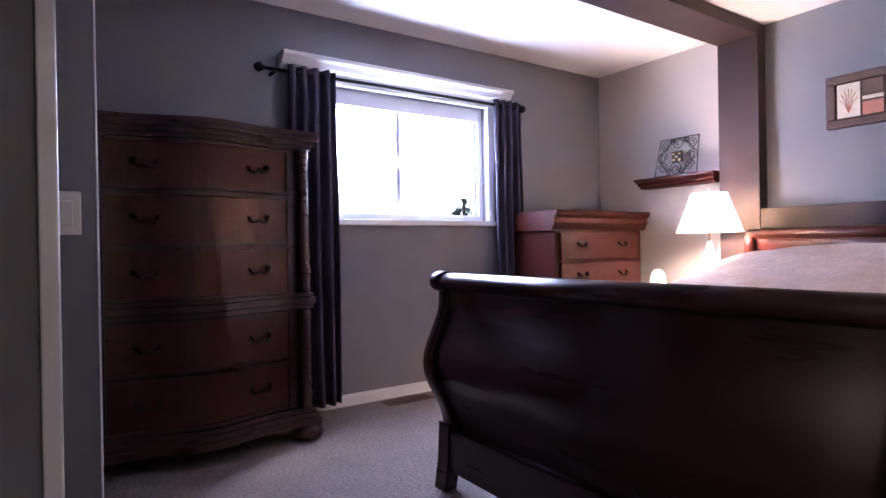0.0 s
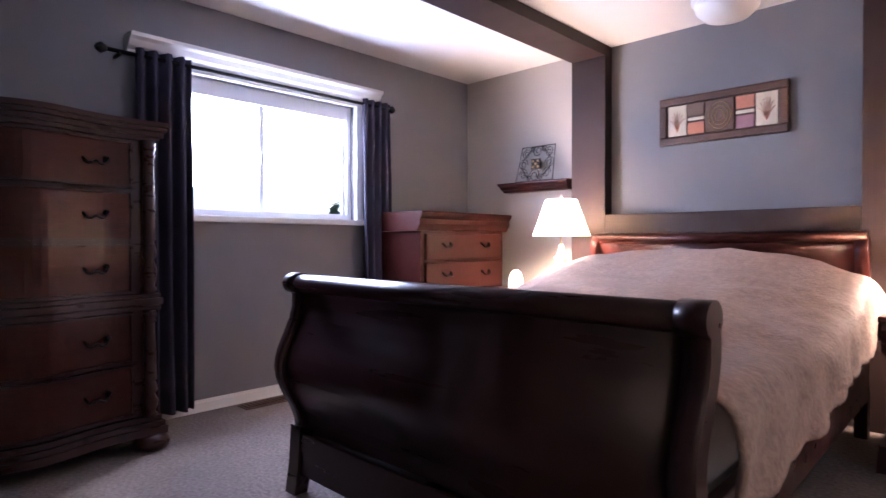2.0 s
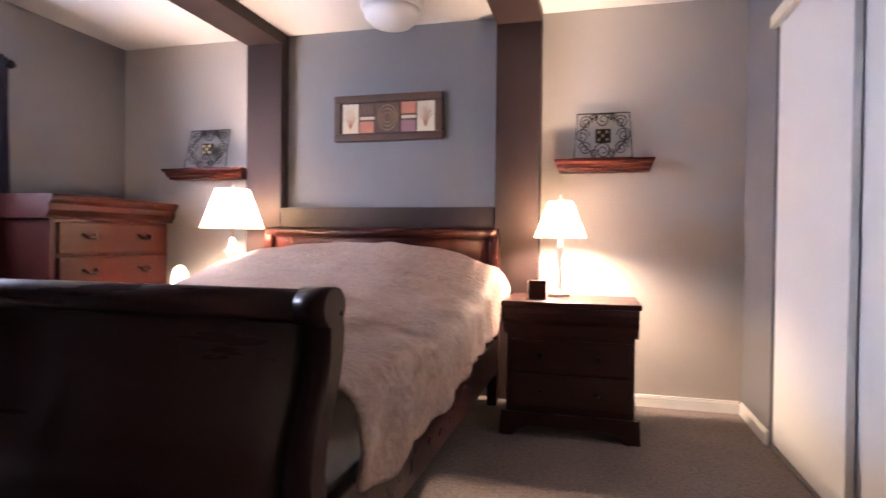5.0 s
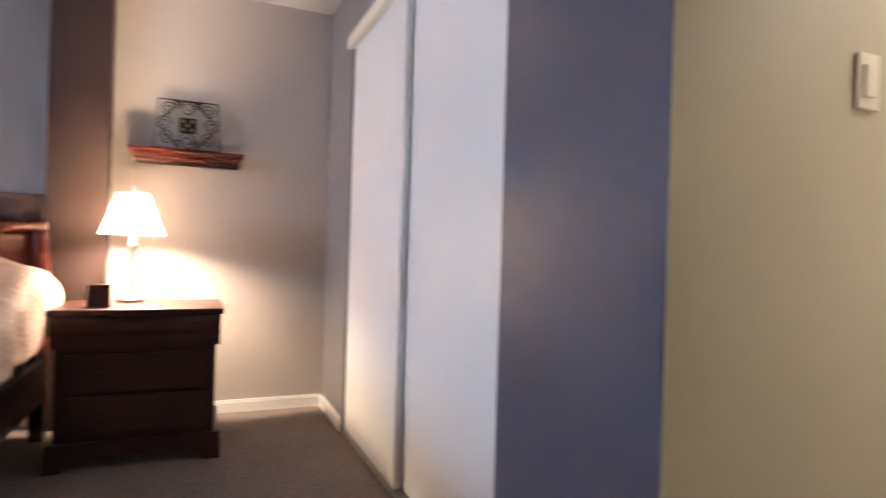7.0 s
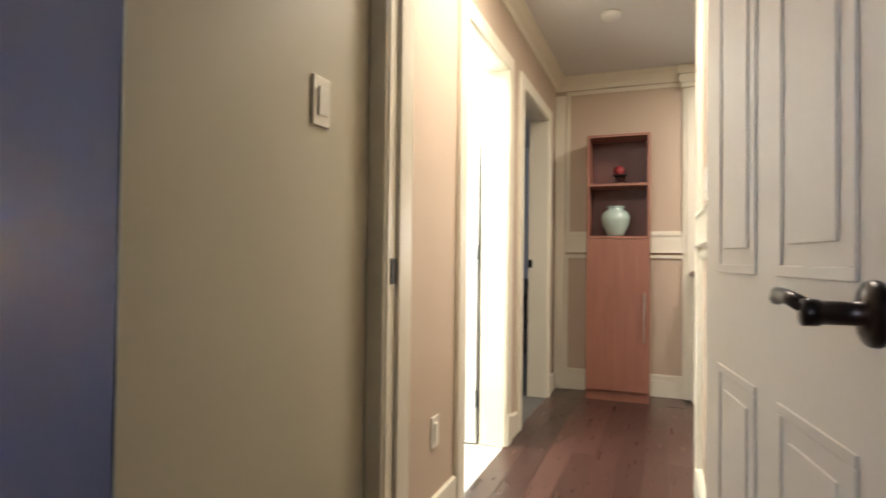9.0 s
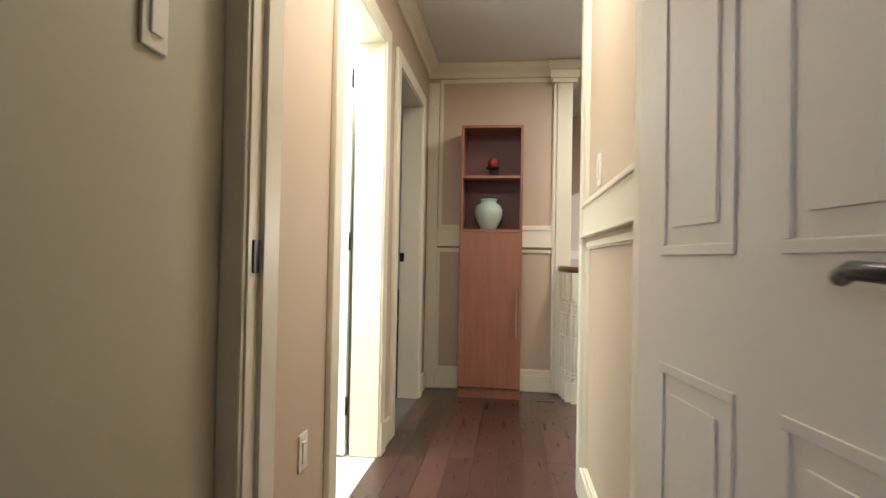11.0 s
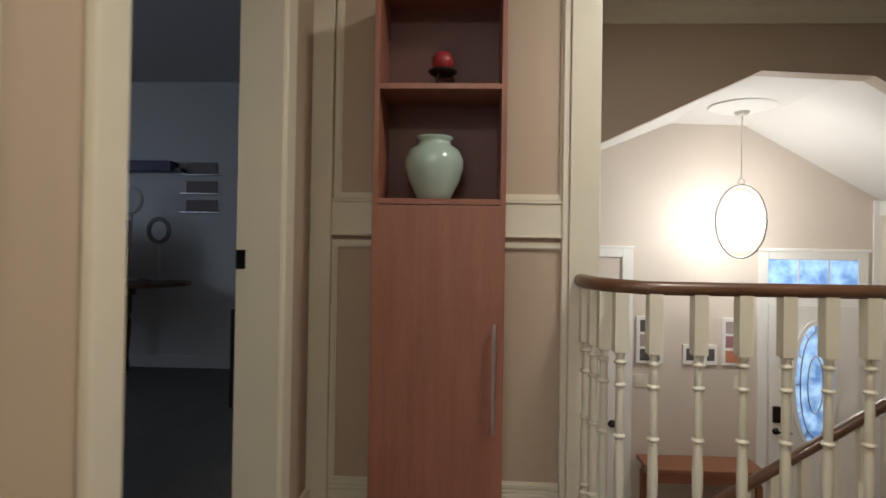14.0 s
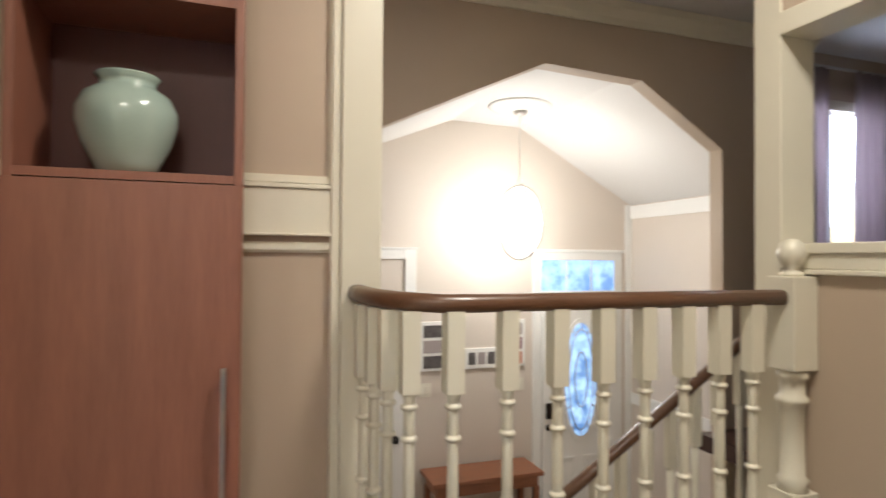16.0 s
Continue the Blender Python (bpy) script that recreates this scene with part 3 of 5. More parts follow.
# nightstands
def nightstand(x0, x1, y0, y1, top):
    ns = thing("nightstand", (x0 + x1) / 2, (y0 + y1) / 2, 0, "dark mahogany nightstand with a moulded frieze beside the bed", "nightstand", "nightstands")
    part("body", B((x0 + 0.03, x1 - 0.03, y0 + 0.03, y1, 0.08, top - 0.12), bevel=0.004), NSWOOD, ns)
    part("top", B((x0, x1, y0, y1, top - 0.028, top), bevel=0.007), NSWOOD, ns)
    prof = [(y0 + 0.025, top - 0.17), (y0 + 0.022, top - 0.12), (y0 + 0.008, top - 0.095), (y0 + 0.004, top - 0.06), (y0 + 0.014, top - 0.03), (y1, top - 0.03), (y1, top - 0.17)]
    part("frieze_drawer", prism(prof, "x", x0 + 0.012, x1 - 0.012), NSWOOD, ns)
    h = (top - 0.19 - 0.15) / 2
    for k in range(2):
        z0 = 0.15 + k * (h + 0.005)
        d = part("drawer", B((x0 + 0.055, x1 - 0.055, y0 + 0.012, y0 + 0.032, z0, z0 + h - 0.01), bevel=0.005), NSWOOD, ns)
        for f in (0.3, 0.7):
            part("knob", lathe([(0.012, 0), (0.008, 0.012), (0.015, 0.02), (0.004, 0.027)], n=12), BRONZE, d).matrix_world = pose(x0 + f * (x1 - x0), y0 + 0.013, z0 + h / 2, 90)
    ap = [(x0, 0.0), (x0 + 0.07, 0.0), (x0 + 0.09, 0.035), (x0 + 0.15, 0.055), (x1 - 0.15, 0.055), (x1 - 0.09, 0.035), (x1 - 0.07, 0.0), (x1, 0.0), (x1 - 0.004, 0.09), (x1 - 0.012, 0.12), (x0 + 0.012, 0.12), (x0 + 0.004, 0.09)]
    part("plinth", prism(ap, "y", y0 + 0.002, y0 + 0.026), NSWOOD, ns)
    for a in (x0 + 0.004, x1 - 0.03):
        part("plinth_side", B((a, a + 0.026, y0 + 0.026, y1, 0, 0.12), bevel=0.003), NSWOOD, ns)
    return ns


nightstand(-0.03, 0.665, 2.845, 3.32, 0.69)
nightstand(-2.32, -1.76, 2.97, 3.40, 0.69)


def table_lamp(x, y, z0, shade, base, label, base_mat):
    rb, rt, zb, zt = shade
    lm = thing("table_lamp", x, y, z0, label, "lamp", "bedside lamps")
    bm, n = bmesh.new(), 40
    rings = [[bm.verts.new((x + r * math.cos(6.28319 * i / n), y + r * math.sin(6.28319 * i / n), z)) for i in range(n)] for r, z in ((rb, zb), (rb * 0.97, zb + 0.008), ((rb + rt) / 2 * 0.98, (zb + zt) / 2), (rt, zt))]
    for a, b in zip(rings, rings[1:]):
        for i in range(n):
            bm.faces.new((a[i], a[(i + 1) % n], b[(i + 1) % n], b[i])).smooth = True
    part("shade", bm, SHADE, lm, "glowing cream cloth shade")
    part("base", lathe([(r, z0 + z) for r, z in base], x, y, 24), base_mat, lm)
    top = z0 + base[-1][1]
    part("stem", lathe([(0.006, top), (0.006, zt + 0.01)], x, y, 8), BRASS, lm)
    bm = tube([(x - rt, y, zt - 0.004), (x, y, zt + 0.004), (x + rt, y, zt - 0.004)], 0.002, 6)
    part("shade_carrier", bm, BRASS, lm)
    part("finial", lathe([(0.006, zt + 0.008), (0.011, zt + 0.016), (0.005, zt + 0.024), (0.009, zt + 0.031), (0.002, zt + 0.04)], x, y, 12), STEEL, lm)


table_lamp(-1.865, 3.2, 0.69, (0.205, 0.108, 1.06, 1.315), [(0.075, 0), (0.075, 0.015), (0.03, 0.03), (0.02, 0.05), (0.05, 0.08), (0.055, 0.11), (0.02, 0.15), (0.03, 0.19), (0.055, 0.22), (0.03, 0.235), (0.02, 0.27), (0.012, 0.31)], "lit table lamp with a white turned base", WHITE)
table_lamp(0.245, 3.24, 0.69, (0.148, 0.066, 1.02, 1.225), [(0.062, 0), (0.064, 0.012), (0.03, 0.022), (0.012, 0.035), (0.010, 0.09), (0.016, 0.11), (0.010, 0.13), (0.013, 0.2), (0.018, 0.26), (0.027, 0.28), (0.012, 0.29), (0.008, 0.32)], "lit slim metal table lamp with a cloth shade", STEEL)
single("night_light", lathe([(0.05, 0.69), (0.055, 0.70), (0.05, 0.76), (0.035, 0.80), (0.015, 0.815)], -2.17, 3.08, 16), glow("warm_night_light_glass", (1.0, 0.82, 0.55), 1.6), "small glowing dome night light on a nightstand", "night light")
clock = thing("desk_clock", 0.12, 2.98, 0.69, "small open wooden desk clock beside the lamp", "clock")
part("case", B((0.10, 0.19, 2.965, 3.00, 0.69, 0.79), bevel=0.004), CHESTDARK, clock)
part("face", B((0.095, 0.10, 2.96, 3.005, 0.70, 0.785)), PAPER, clock)


# wall shelves with iron scrollwork
def shelf(x0, x1):
    prof = [(3.6, 1.425), (3.52, 1.425), (3.515, 1.44), (3.495, 1.45), (3.49, 1.47), (3.475, 1.478), (3.465, 1.485), (3.465, 1.50), (3.6, 1.50)]
    bm = prism(prof, "x", x0 + 0.03, x1 - 0.03)
    bmesh.ops.translate(bm, verts=bm.verts, vec=(0, 0, 0))
    for v in bm.verts:
        k = (1.50 - v.co.z) / 0.075
        v.co.x += (0.03 * (1 - k)) * (1 if v.co.x > (x0 + x1) / 2 else -1)
    return single("wall_shelf", bm, REDWOOD, "cherry wood ledge shelf with a crown profile", "shelf", "bedroom wall shelves")


def scrollwork(cx, w, lean=0.05):
    """A square iron panel of scrolls on a shelf, leaning on the wall."""
    h = 0.285
    t = thing("iron_scroll_panel", cx, 3.5, 1.5, "black wrought iron scroll panel leaning on the wall", "wall decor", "iron scroll panels")
    q = lambda u, v: (cx + u * w / 2, 3.5 + 0.07 * v, 1.503 + v * h)
    part("border", tube([q(-1, 0.01), q(1, 0.01), q(0.9, 1), q(-0.9, 1)], 0.005, 6, closed=True), IRON, t)
    part("medallion", B((cx - 0.045, cx + 0.045, 3.528, 3.536, 1.60, 1.685), bevel=0.003), IRON, t)
    part("medallion_relief", B(*[(cx - 0.034 + 0.024 * i, cx - 0.016 + 0.024 * i, 3.522, 3.528, 1.612 + 0.023 * j, 1.628 + 0.023 * j) for i in range(3) for j in range(3) if (i + j) % 2 == 0]), BRASS, t)
    for u, v, r, s in ((-0.62, 0.8, 0.16, 1), (0.62, 0.8, 0.16, -1), (-0.62, 0.22, 0.16, -1), (0.62, 0.22, 0.16, 1), (0, 0.86, 0.2, 1), (0, 0.16, 0.2, -1), (-0.72, 0.5, 0.17, 1), (0.72, 0.5, 0.17, -1), (-0.3, 0.92, 0.1, -1), (0.3, 0.92, 0.1, 1), (-0.3, 0.1, 0.1, 1), (0.3, 0.1, 0.1, -1)):
        pts = []
        for i in range(26):
            a = i / 25 * 3.6 * math.pi
            k = r * (1 - 0.8 * i / 25)
            pts.append(q(u + s * k * math.cos(a) * 1.5, max(0.02, min(0.98, v + k * math.sin(a)))))
        part("scroll", tube(pts, 0.0032, 5), IRON, t)
    for s in (-1, 1):
        arc = [q(s * (0.25 + 0.55 * math.sin(math.pi * i / 14)), 0.05 + 0.9 * i / 14) for i in range(15)]
        part("scroll", tube(arc, 0.0032, 5), IRON, t)


shelf(-2.655, -1.987)
shelf(0.187, 0.776)
scrollwork(-2.31, 0.35)
scrollwork(0.475, 0.34)

# picture over the bed
pic = thing("framed_tile_art", -0.932, 3.58, 1.67, "wide carved wooden frame with relief tile panels", "picture")
X0, X1, Z0, Z1 = -1.322, -0.543, 1.668, 1.984
part("frame", B((X0, X1, 3.565, 3.6, Z0, Z0 + 0.052), (X0, X1, 3.565, 3.6, Z1 - 0.052, Z1), (X0, X0 + 0.052, 3.565, 3.6, Z0 + 0.052, Z1 - 0.052), (X1 - 0.052, X1, 3.565, 3.6, Z0 + 0.052, Z1 - 0.052), bevel=0.01), PICFRAME, pic)
part("backing", B((X0 + 0.05, X1 - 0.05, 3.585, 3.598, Z0 + 0.05, Z1 - 0.05)), OLIVE, pic)
xa, xb = X0 + 0.056, X1 - 0.056
za, zb = Z0 + 0.056, Z1 - 0.056
zm = (za + zb) / 2
W = xb - xa
for a, b, c, d, m in ((0, 0.19, 0, 1, PAPER), (0.81, 1, 0, 1, PAPER), (0.195, 0.36, 0.0, 0.40, TERRA), (0.195, 0.36, 0.44, 0.56, PAPER), (0.195, 0.36, 0.6, 1, OLIVE), (0.64, 0.805, 0, 0.40, MAUVE), (0.64, 0.805, 0.44, 0.56, PAPER), (0.64, 0.805, 0.6, 1, TERRA)):
    part("tile", B((xa + a * W + 0.003, xa + b * W - 0.003, 3.577, 3.586, za + c * (zb - za) + 0.002, za + d * (zb - za) - 0.002), bevel=0.002), m, pic)
part("tile", B((xa + 0.37 * W, xa + 0.63 * W, 3.575, 3.586, za, zb), bevel=0.003), OLIVE, pic, "dark embossed centre tile")
for k in range(3):
    r = 0.028 + 0.02 * k
    part("relief", tube([(xa + 0.5 * W + r * math.cos(a), 3.574, zm + 1.25 * r * math.sin(a)) for a in [6.283 * i / 20 for i in range(20)]], 0.003, 5, closed=True), BRASS, pic)
for cx in (xa + 0.095 * W, xa + 0.905 * W):
    for k in range(7):
        a = 0.5 + k * 0.36
        part("relief", tube([(cx, 3.576, za + 0.03), (cx + 0.03 * math.cos(a), 3.574, za + 0.07 + 0.05 * math.sin(a)), (cx + 0.055 * math.cos(a), 3.576, za + 0.06 + 0.11 * math.sin(a))], 0.0018, 4), TERRA, pic)

# ceiling dome light
dome = thing("ceiling_light", -0.77, 3.2, H, "white round flush ceiling light, switched off", "ceiling light")
part("rim", lathe([(0.19, H), (0.19, H - 0.045), (0.175, H - 0.06)], -0.77, 3.2, 32), WHITE, dome)
part("diffuser", lathe([(0.172, H - 0.06), (0.165, H - 0.10), (0.12, H - 0.145), (0.06, H - 0.163), (0.001, H - 0.168)], -0.77, 3.2, 32), WHITE, dome)


# curtains
def curtain(name, x, y0, y1, z0, z1, material, label, folds=5, amp=0.028, group="bedroom curtains"):
    bm, n, m = bmesh.new(), folds * 12, 14
    rows = []
    for j in range(m + 1):
        f = j / m
        z = z1 + (z0 - z1) * f
        row = []
        for i in range(n + 1):
            u = i / n
            y = y0 + (y1 - y0) * u + 0.012 * noise.noise((u * 4, f * 2, x))
            a = amp * (0.75 + 0.35 * f)
            row.append(bm.verts.new((x + a * math.sin(u * folds * 2 * math.pi + 0.6 * math.sin(3 * f)) + 0.008 * noise.noise((u * 9, f * 5, 2)), y, z)))
        rows.append(row)
    for a, b in zip(rows, rows[1:]):
        for i in range(n):
            bm.faces.new((a[i], a[i + 1], b[i + 1], b[i])).smooth = True
    ob = single(name, bm, material, label, "curtain", group)
    s = ob.modifiers.new("thick", "SOLIDIFY")
    s.thickness = 0.003
    return ob


curtain("curtain", -3.015, 0.80, 1.10, 0.05, 2.075, CURTAIN, "dark plum curtain hanging beside the window", 4, 0.038)
curtain("curtain", -3.015, 2.345, 2.61, 0.05, 2.075, CURTAIN, "dark plum curtain hanging beside the window", 4, 0.038)
rod = thing("curtain_rod", -3.0, 1.6, 2.03, "black curtain rod with ball finials above the window", "curtain rod")
part("pole", tube([(-3.01, 0.66, 2.035), (-3.01, 2.60, 2.035)], 0.011, 10), IRON, rod)
for y in (0.63, 2.62):
    part("finial", lathe([(0.012, -0.03), (0.018, -0.022), (0.03, 0), (0.018, 0.022), (0.004, 0.03)], n=14), IRON, rod).matrix_world = pose(-3.01, y, 2.035, 90)
for y in (0.72, 2.56):
    part("bracket", B((-3.1, -3.0, y - 0.006, y + 0.006, 2.015, 2.03)), IRON, rod)

vent = thing("floor_vent", -2.98, 1.55, 0, "brown slotted metal floor register in the carpet", "vent")
part("frame", B((-3.04, -2.92, 1.38, 1.72, 0.0, 0.006), bevel=0.002), VENT, vent)
for i in range(11):
    part("slat", B((-3.03, -2.93, 1.395 + 0.029 * i, 1.41 + 0.029 * i, 0.006, 0.012)), VENT, vent)


def switch(x, y, z, face, n=1, name="light_switch", label="ivory light switch plate on the wall"):
    """face: '+x', '-x', '+y' or '-y', the way the plate looks."""
    s = thing(name, x, y, z, label, "switch")
    turn = {"-y": 0, "+x": 90, "+y": 180, "-x": 270}[face]
    m = pose(x, y, z, 0, 0, turn)
    w = 0.035 + 0.023 * (n - 1)
    for nm, bm in [("plate", B((-w, w, -0.007, 0, -0.0575, 0.0575), bevel=0.003))] + [("rocker", B((-0.017 + 0.046 * (k - (n - 1) / 2), 0.017 + 0.046 * (k - (n - 1) / 2), -0.012, -0.006, -0.033, 0.033), bevel=0.002)) for k in range(n)]:
        bm.transform(m)
        part(nm, bm, PLASTIC, s)
    return s


switch(1.80, 0.757, 1.36, "-y")
switch(-1.54, -0.325, 1.10, "+x", label="white light switch plate in the ensuite passage")
switch(2.98, -0.145, 1.29, "+y")
switch(2.66, 0.80, 0.36, "-y", name="wall_outlet", label="ivory wall outlet plate low on the wall")

# bedroom door, open
jamb = setting("door_1", B((2.05, 2.21, 0.70, 0.715, 0, 2.04), (2.05, 2.21, -0.115, -0.10, 0, 2.04), (2.05, 2.21, -0.10, 0.70, 2.025, 2.04), (2.10, 2.135, 0.688, 0.70, 0, 2.025), bevel=0.002), CREAM, "cream door frame of the bedroom doorway", "door frame")
part("casing", B((2.038, 2.06, 0.705, 0.757, 0, 2.10), (2.038, 2.06, -0.18, -0.105, 0, 2.10), (2.038, 2.06, -0.105, 0.705, 2.03, 2.10), bevel=0.005), CREAM, jamb)
part("casing", B((2.2, 2.222, 0.705, 0.795, 0, 2.10), (2.2, 2.222, -0.145, -0.105, 0, 2.10), (2.2, 2.222, -0.105, 0.705, 2.03, 2.10), bevel=0.005), CREAM, jamb)
part("strike_plate", B((2.068, 2.096, 0.696, 0.702, 0.93, 1.0), bevel=0.001), BRONZE, jamb)


def panel_door(name, w, h, m, material, label, lever=True, oval=False):
    """A six-panel leaf; hinge at the origin, leaf along +x, thickness in y from 0 to -0.04. Panels are raised on both faces."""
    leaf = thing(name, *m.translation, label, "door")
    def add(nm, bm, mt, par, lb=""):
        bm.transform(m)
        return part(nm, bm, mt, par, lb)
    body = add("leaf", B((0, w, -0.04, 0, 0.005, h), bevel=0.002), material, leaf)
    cols = ((0.11, w / 2 - 0.05), (w / 2 + 0.05, w - 0.11))
    rows_ = ((0.22, 0.80), (0.98, 1.60), (1.70, h - 0.11)) if not oval else ((0.15, 0.55),)
    for a, b in cols:
        for c, d in rows_:
            for y0, y1, sgn in ((0, 0.0035, 1), (-0.0435, -0.04, -1)):
                add("panel_moulding", B((a, b, y0, y1, c, c + 0.016), (a, b, y0, y1, d - 0.016, d), (a, a + 0.016, y0, y1, c + 0.016, d - 0.016), (b - 0.016, b, y0, y1, c + 0.016, d - 0.016), bevel=0.0016), material, body)
                add("panel", B((a + 0.045, b - 0.045, y0, y1, c + 0.045, d - 0.045), bevel=0.0016), material, body)
    if lever:
        zz, xx = 0.95, w - 0.075
        for sgn, y in ((1, 0.0), (-1, -0.04)):
            bm = lathe([(0.034, 0), (0.033, 0.006), (0.022, 0.011), (0.012, 0.013), (0.012, 0.05), (0.014, 0.052), (0.014, 0.066), (0.002, 0.068)], n=24)
            bm.transform(Matrix.Translation((xx, y, zz)) @ pose(0, 0, 0, -90 * sgn))
            hd = add("handle", bm, BRONZE, leaf, "oil-rubbed bronze lever handle")
            add("lever", tube([(xx, y + sgn * 0.06, zz + 0.004), (xx - 0.045, y + sgn * 0.062, zz + 0.012), (xx - 0.085, y + sgn * 0.06, zz + 0.014), (xx - 0.105, y + sgn * 0.055, zz + 0.008)], 0.0085, 8), STEEL if sgn > 0 and not oval else BRONZE, hd)
        add("latch_plate", B((w, w + 0.002, -0.032, -0.008, zz - 0.03, zz + 0.03)), BLACK, leaf)
        bm = lathe([(0.009, 0), (0.009, 0.006), (0.004, 0.012)], n=12)
        bm.transform(Matrix.Translation((w + 0.002, -0.02, zz)) @ pose(0, 0, 0, 0, 90))
        add("latch_bolt", bm, BRASS, leaf)
    for z in (0.2, 1.0, 1.8):
        add("hinge", lathe([(0.006, z), (0.006, z + 0.09)], -0.004, 0.004, 8), BRONZE, leaf)
    return leaf


panel_door("bedroom_door", 0.785, 2.02, pose(2.055, -0.118, 0, 0, 0, 188.5), DOORCREAM, "cream six-panel bedroom door standing open")

# ---- hall ----
setting("floor_hall", B((2.13, 4.95, -0.145, 0.80, -0.1, -0.008), (4.95, 5.24, -0.26, 0.80, -0.1, -0.008), (2.6, 4.93, -1.45, -0.145, -0.1, -0.008), (0.5, 4.93, -4.8, -1.45, -0.1, -0.008), (4.93, 6.4, -4.8, -2.45, -0.1, -0.008)), PLANK, "dark walnut plank floor of the hall", "floor")
setting("ceiling_hall", B((2.2, 6.4, -1.45, 0.95, H, H + 0.1), (1.5, 6.6, -4.9, -1.45, H, H + 0.1)), CEIL, "off-white hall ceiling", "ceiling")
setting("wall_hall_north", B(*wall_y(0.80, 0.92, 2.2, 5.36, 0, H, [(2.96, 3.68, 0, 2.04), (4.03, 4.87, 0, 2.04)])), TAN, "tan painted hall wall with two doorways", "wall")
setting("wall_hall_end", B((5.24, 5.36, -0.26, 0.80, 0, H)), TAN, "tan panelled wall at the end of the hall", "wall")
setting("wall_hall_south", B((2.2, 3.41, -0.265, -0.145, 0, H)), TAN, "tan panelled hall wall", "wall")


def moulding(name, rects, put, label="cream picture-frame wall moulding"):
    """Panel frames (a0, a1, z0, z1); put maps (a, depth, z) boxes into the world."""
    for a0, a1, z0, z1 in rects:
        w = 0.028
        obs = []
        bm = bmesh.new()
        for b in ((a0, a1, z0, z0 + w), (a0, a1, z1 - w, z1), (a0, a0 + w, z0 + w, z1 - w), (a1 - w, a1, z0 + w, z1 - w)):
            for d0, d1, k in ((0, 0.008, 0), (0.008, 0.014, 0.007)):
                bx(bm, *put(b[0] + k, b[1] - k, d0, d1, b[2] + k, b[3] - k))
        setting(name, bm, CREAM, label, "moulding")


end_put = lambda a0, a1, d0, d1, z0, z1: (5.24 - d1, 5.24 - d0, a0, a1, z0, z1)
south_put = lambda a0, a1, d0, d1, z0, z1: (a0, a1, -0.145 + d0, -0.145 + d1, z0, z1)
moulding("trim_end_panel", [(-0.155, 0.715, 1.20, 2.33), (-0.175, 0.725, 0.135, 1.05)], end_put)
moulding("trim_south_panel", [(2.30, 3.30, 1.19, 2.33), (2.30, 3.25, 0.135, 1.045)], south_put)
setting("trim_end_chair_rail", B((5.222, 5.24, -0.155, 0.80, 1.072, 1.192), (5.214, 5.24, -0.18, 0.80, 1.066, 1.074), (5.216, 5.24, -0.155, 0.80, 1.192, 1.204), bevel=0.003), CREAM, "cream chair rail band across the hall's end wall", "chair rail")
setting("trim_south_chair_rail", B((2.222, 3.34, -0.145, -0.127, 1.072, 1.186), (2.222, 3.34, -0.145, -0.118, 1.064, 1.074), (2.222, 3.34, -0.145, -0.12, 1.186, 1.198), bevel=0.003), CREAM, "cream chair rail band along the hall wall", "chair rail")
setting("trim_south_corner", B((3.34, 3.425, -0.275, -0.125, 0, H), bevel=0.004), CREAM, "cream corner boards at the end of the hall wall", "trim")
pil = setting("trim_pilaster", B((5.20, 5.37, -0.27, -0.16, 0, 2.30), (5.212, 5.24, -0.16, -0.135, 0, 2.30), bevel=0.005), CREAM, "cream pilaster with a stepped capital", "pilaster")
part("capital", B((5.17, 5.39, -0.30, -0.12, 2.28, 2.31), (5.155, 5.40, -0.315, -0.105, 2.31, 2.37), (5.14, 5.41, -0.33, -0.09, 2.37, 2.437), bevel=0.006), CREAM, pil)
setting("trim_end_corner", B((5.21, 5.24, 0.72, 0.80, 0, 2.30), bevel=0.004), CREAM, "cream corner board at the hall's end", "trim")
for nm, bm in (("trim_crown_end", prism([(5.24, 2.34), (5.225, 2.34), (5.215, 2.37), (5.18, 2.40), (5.165, 2.437), (5.24, 2.437)], "y", -0.26, 0.80)), ("trim_crown_north", prism([(0.80, 2.34), (0.785, 2.34), (0.775, 2.37), (0.74, 2.40), (0.725, 2.437), (0.80, 2.437)], "x", 2.2, 5.24)), ("trim_crown_south", prism([(-0.145, 2.34), (-0.13, 2.34), (-0.12, 2.37), (-0.085, 2.40), (-0.07, 2.437), (-0.145, 2.437)], "x", 2.2, 3.43))):
    setting(nm, bm, CREAM, "cream crown moulding below the hall ceiling", "crown moulding")
setting("baseboard_hall", B((5.222, 5.24, -0.16, 0.72, 0, 0.12), (5.226, 5.24, -0.16, 0.72, 0.12, 0.135), (2.222, 2.87, 0.782, 0.80, 0, 0.125), (3.77, 3.94, 0.782, 0.80, 0, 0.125), (4.96, 5.24, 0.782, 0.80, 0, 0.125), (2.222, 3.34, -0.145, -0.127, 0, 0.125), bevel=0.004), CREAM, "tall cream hall baseboard", "baseboard")
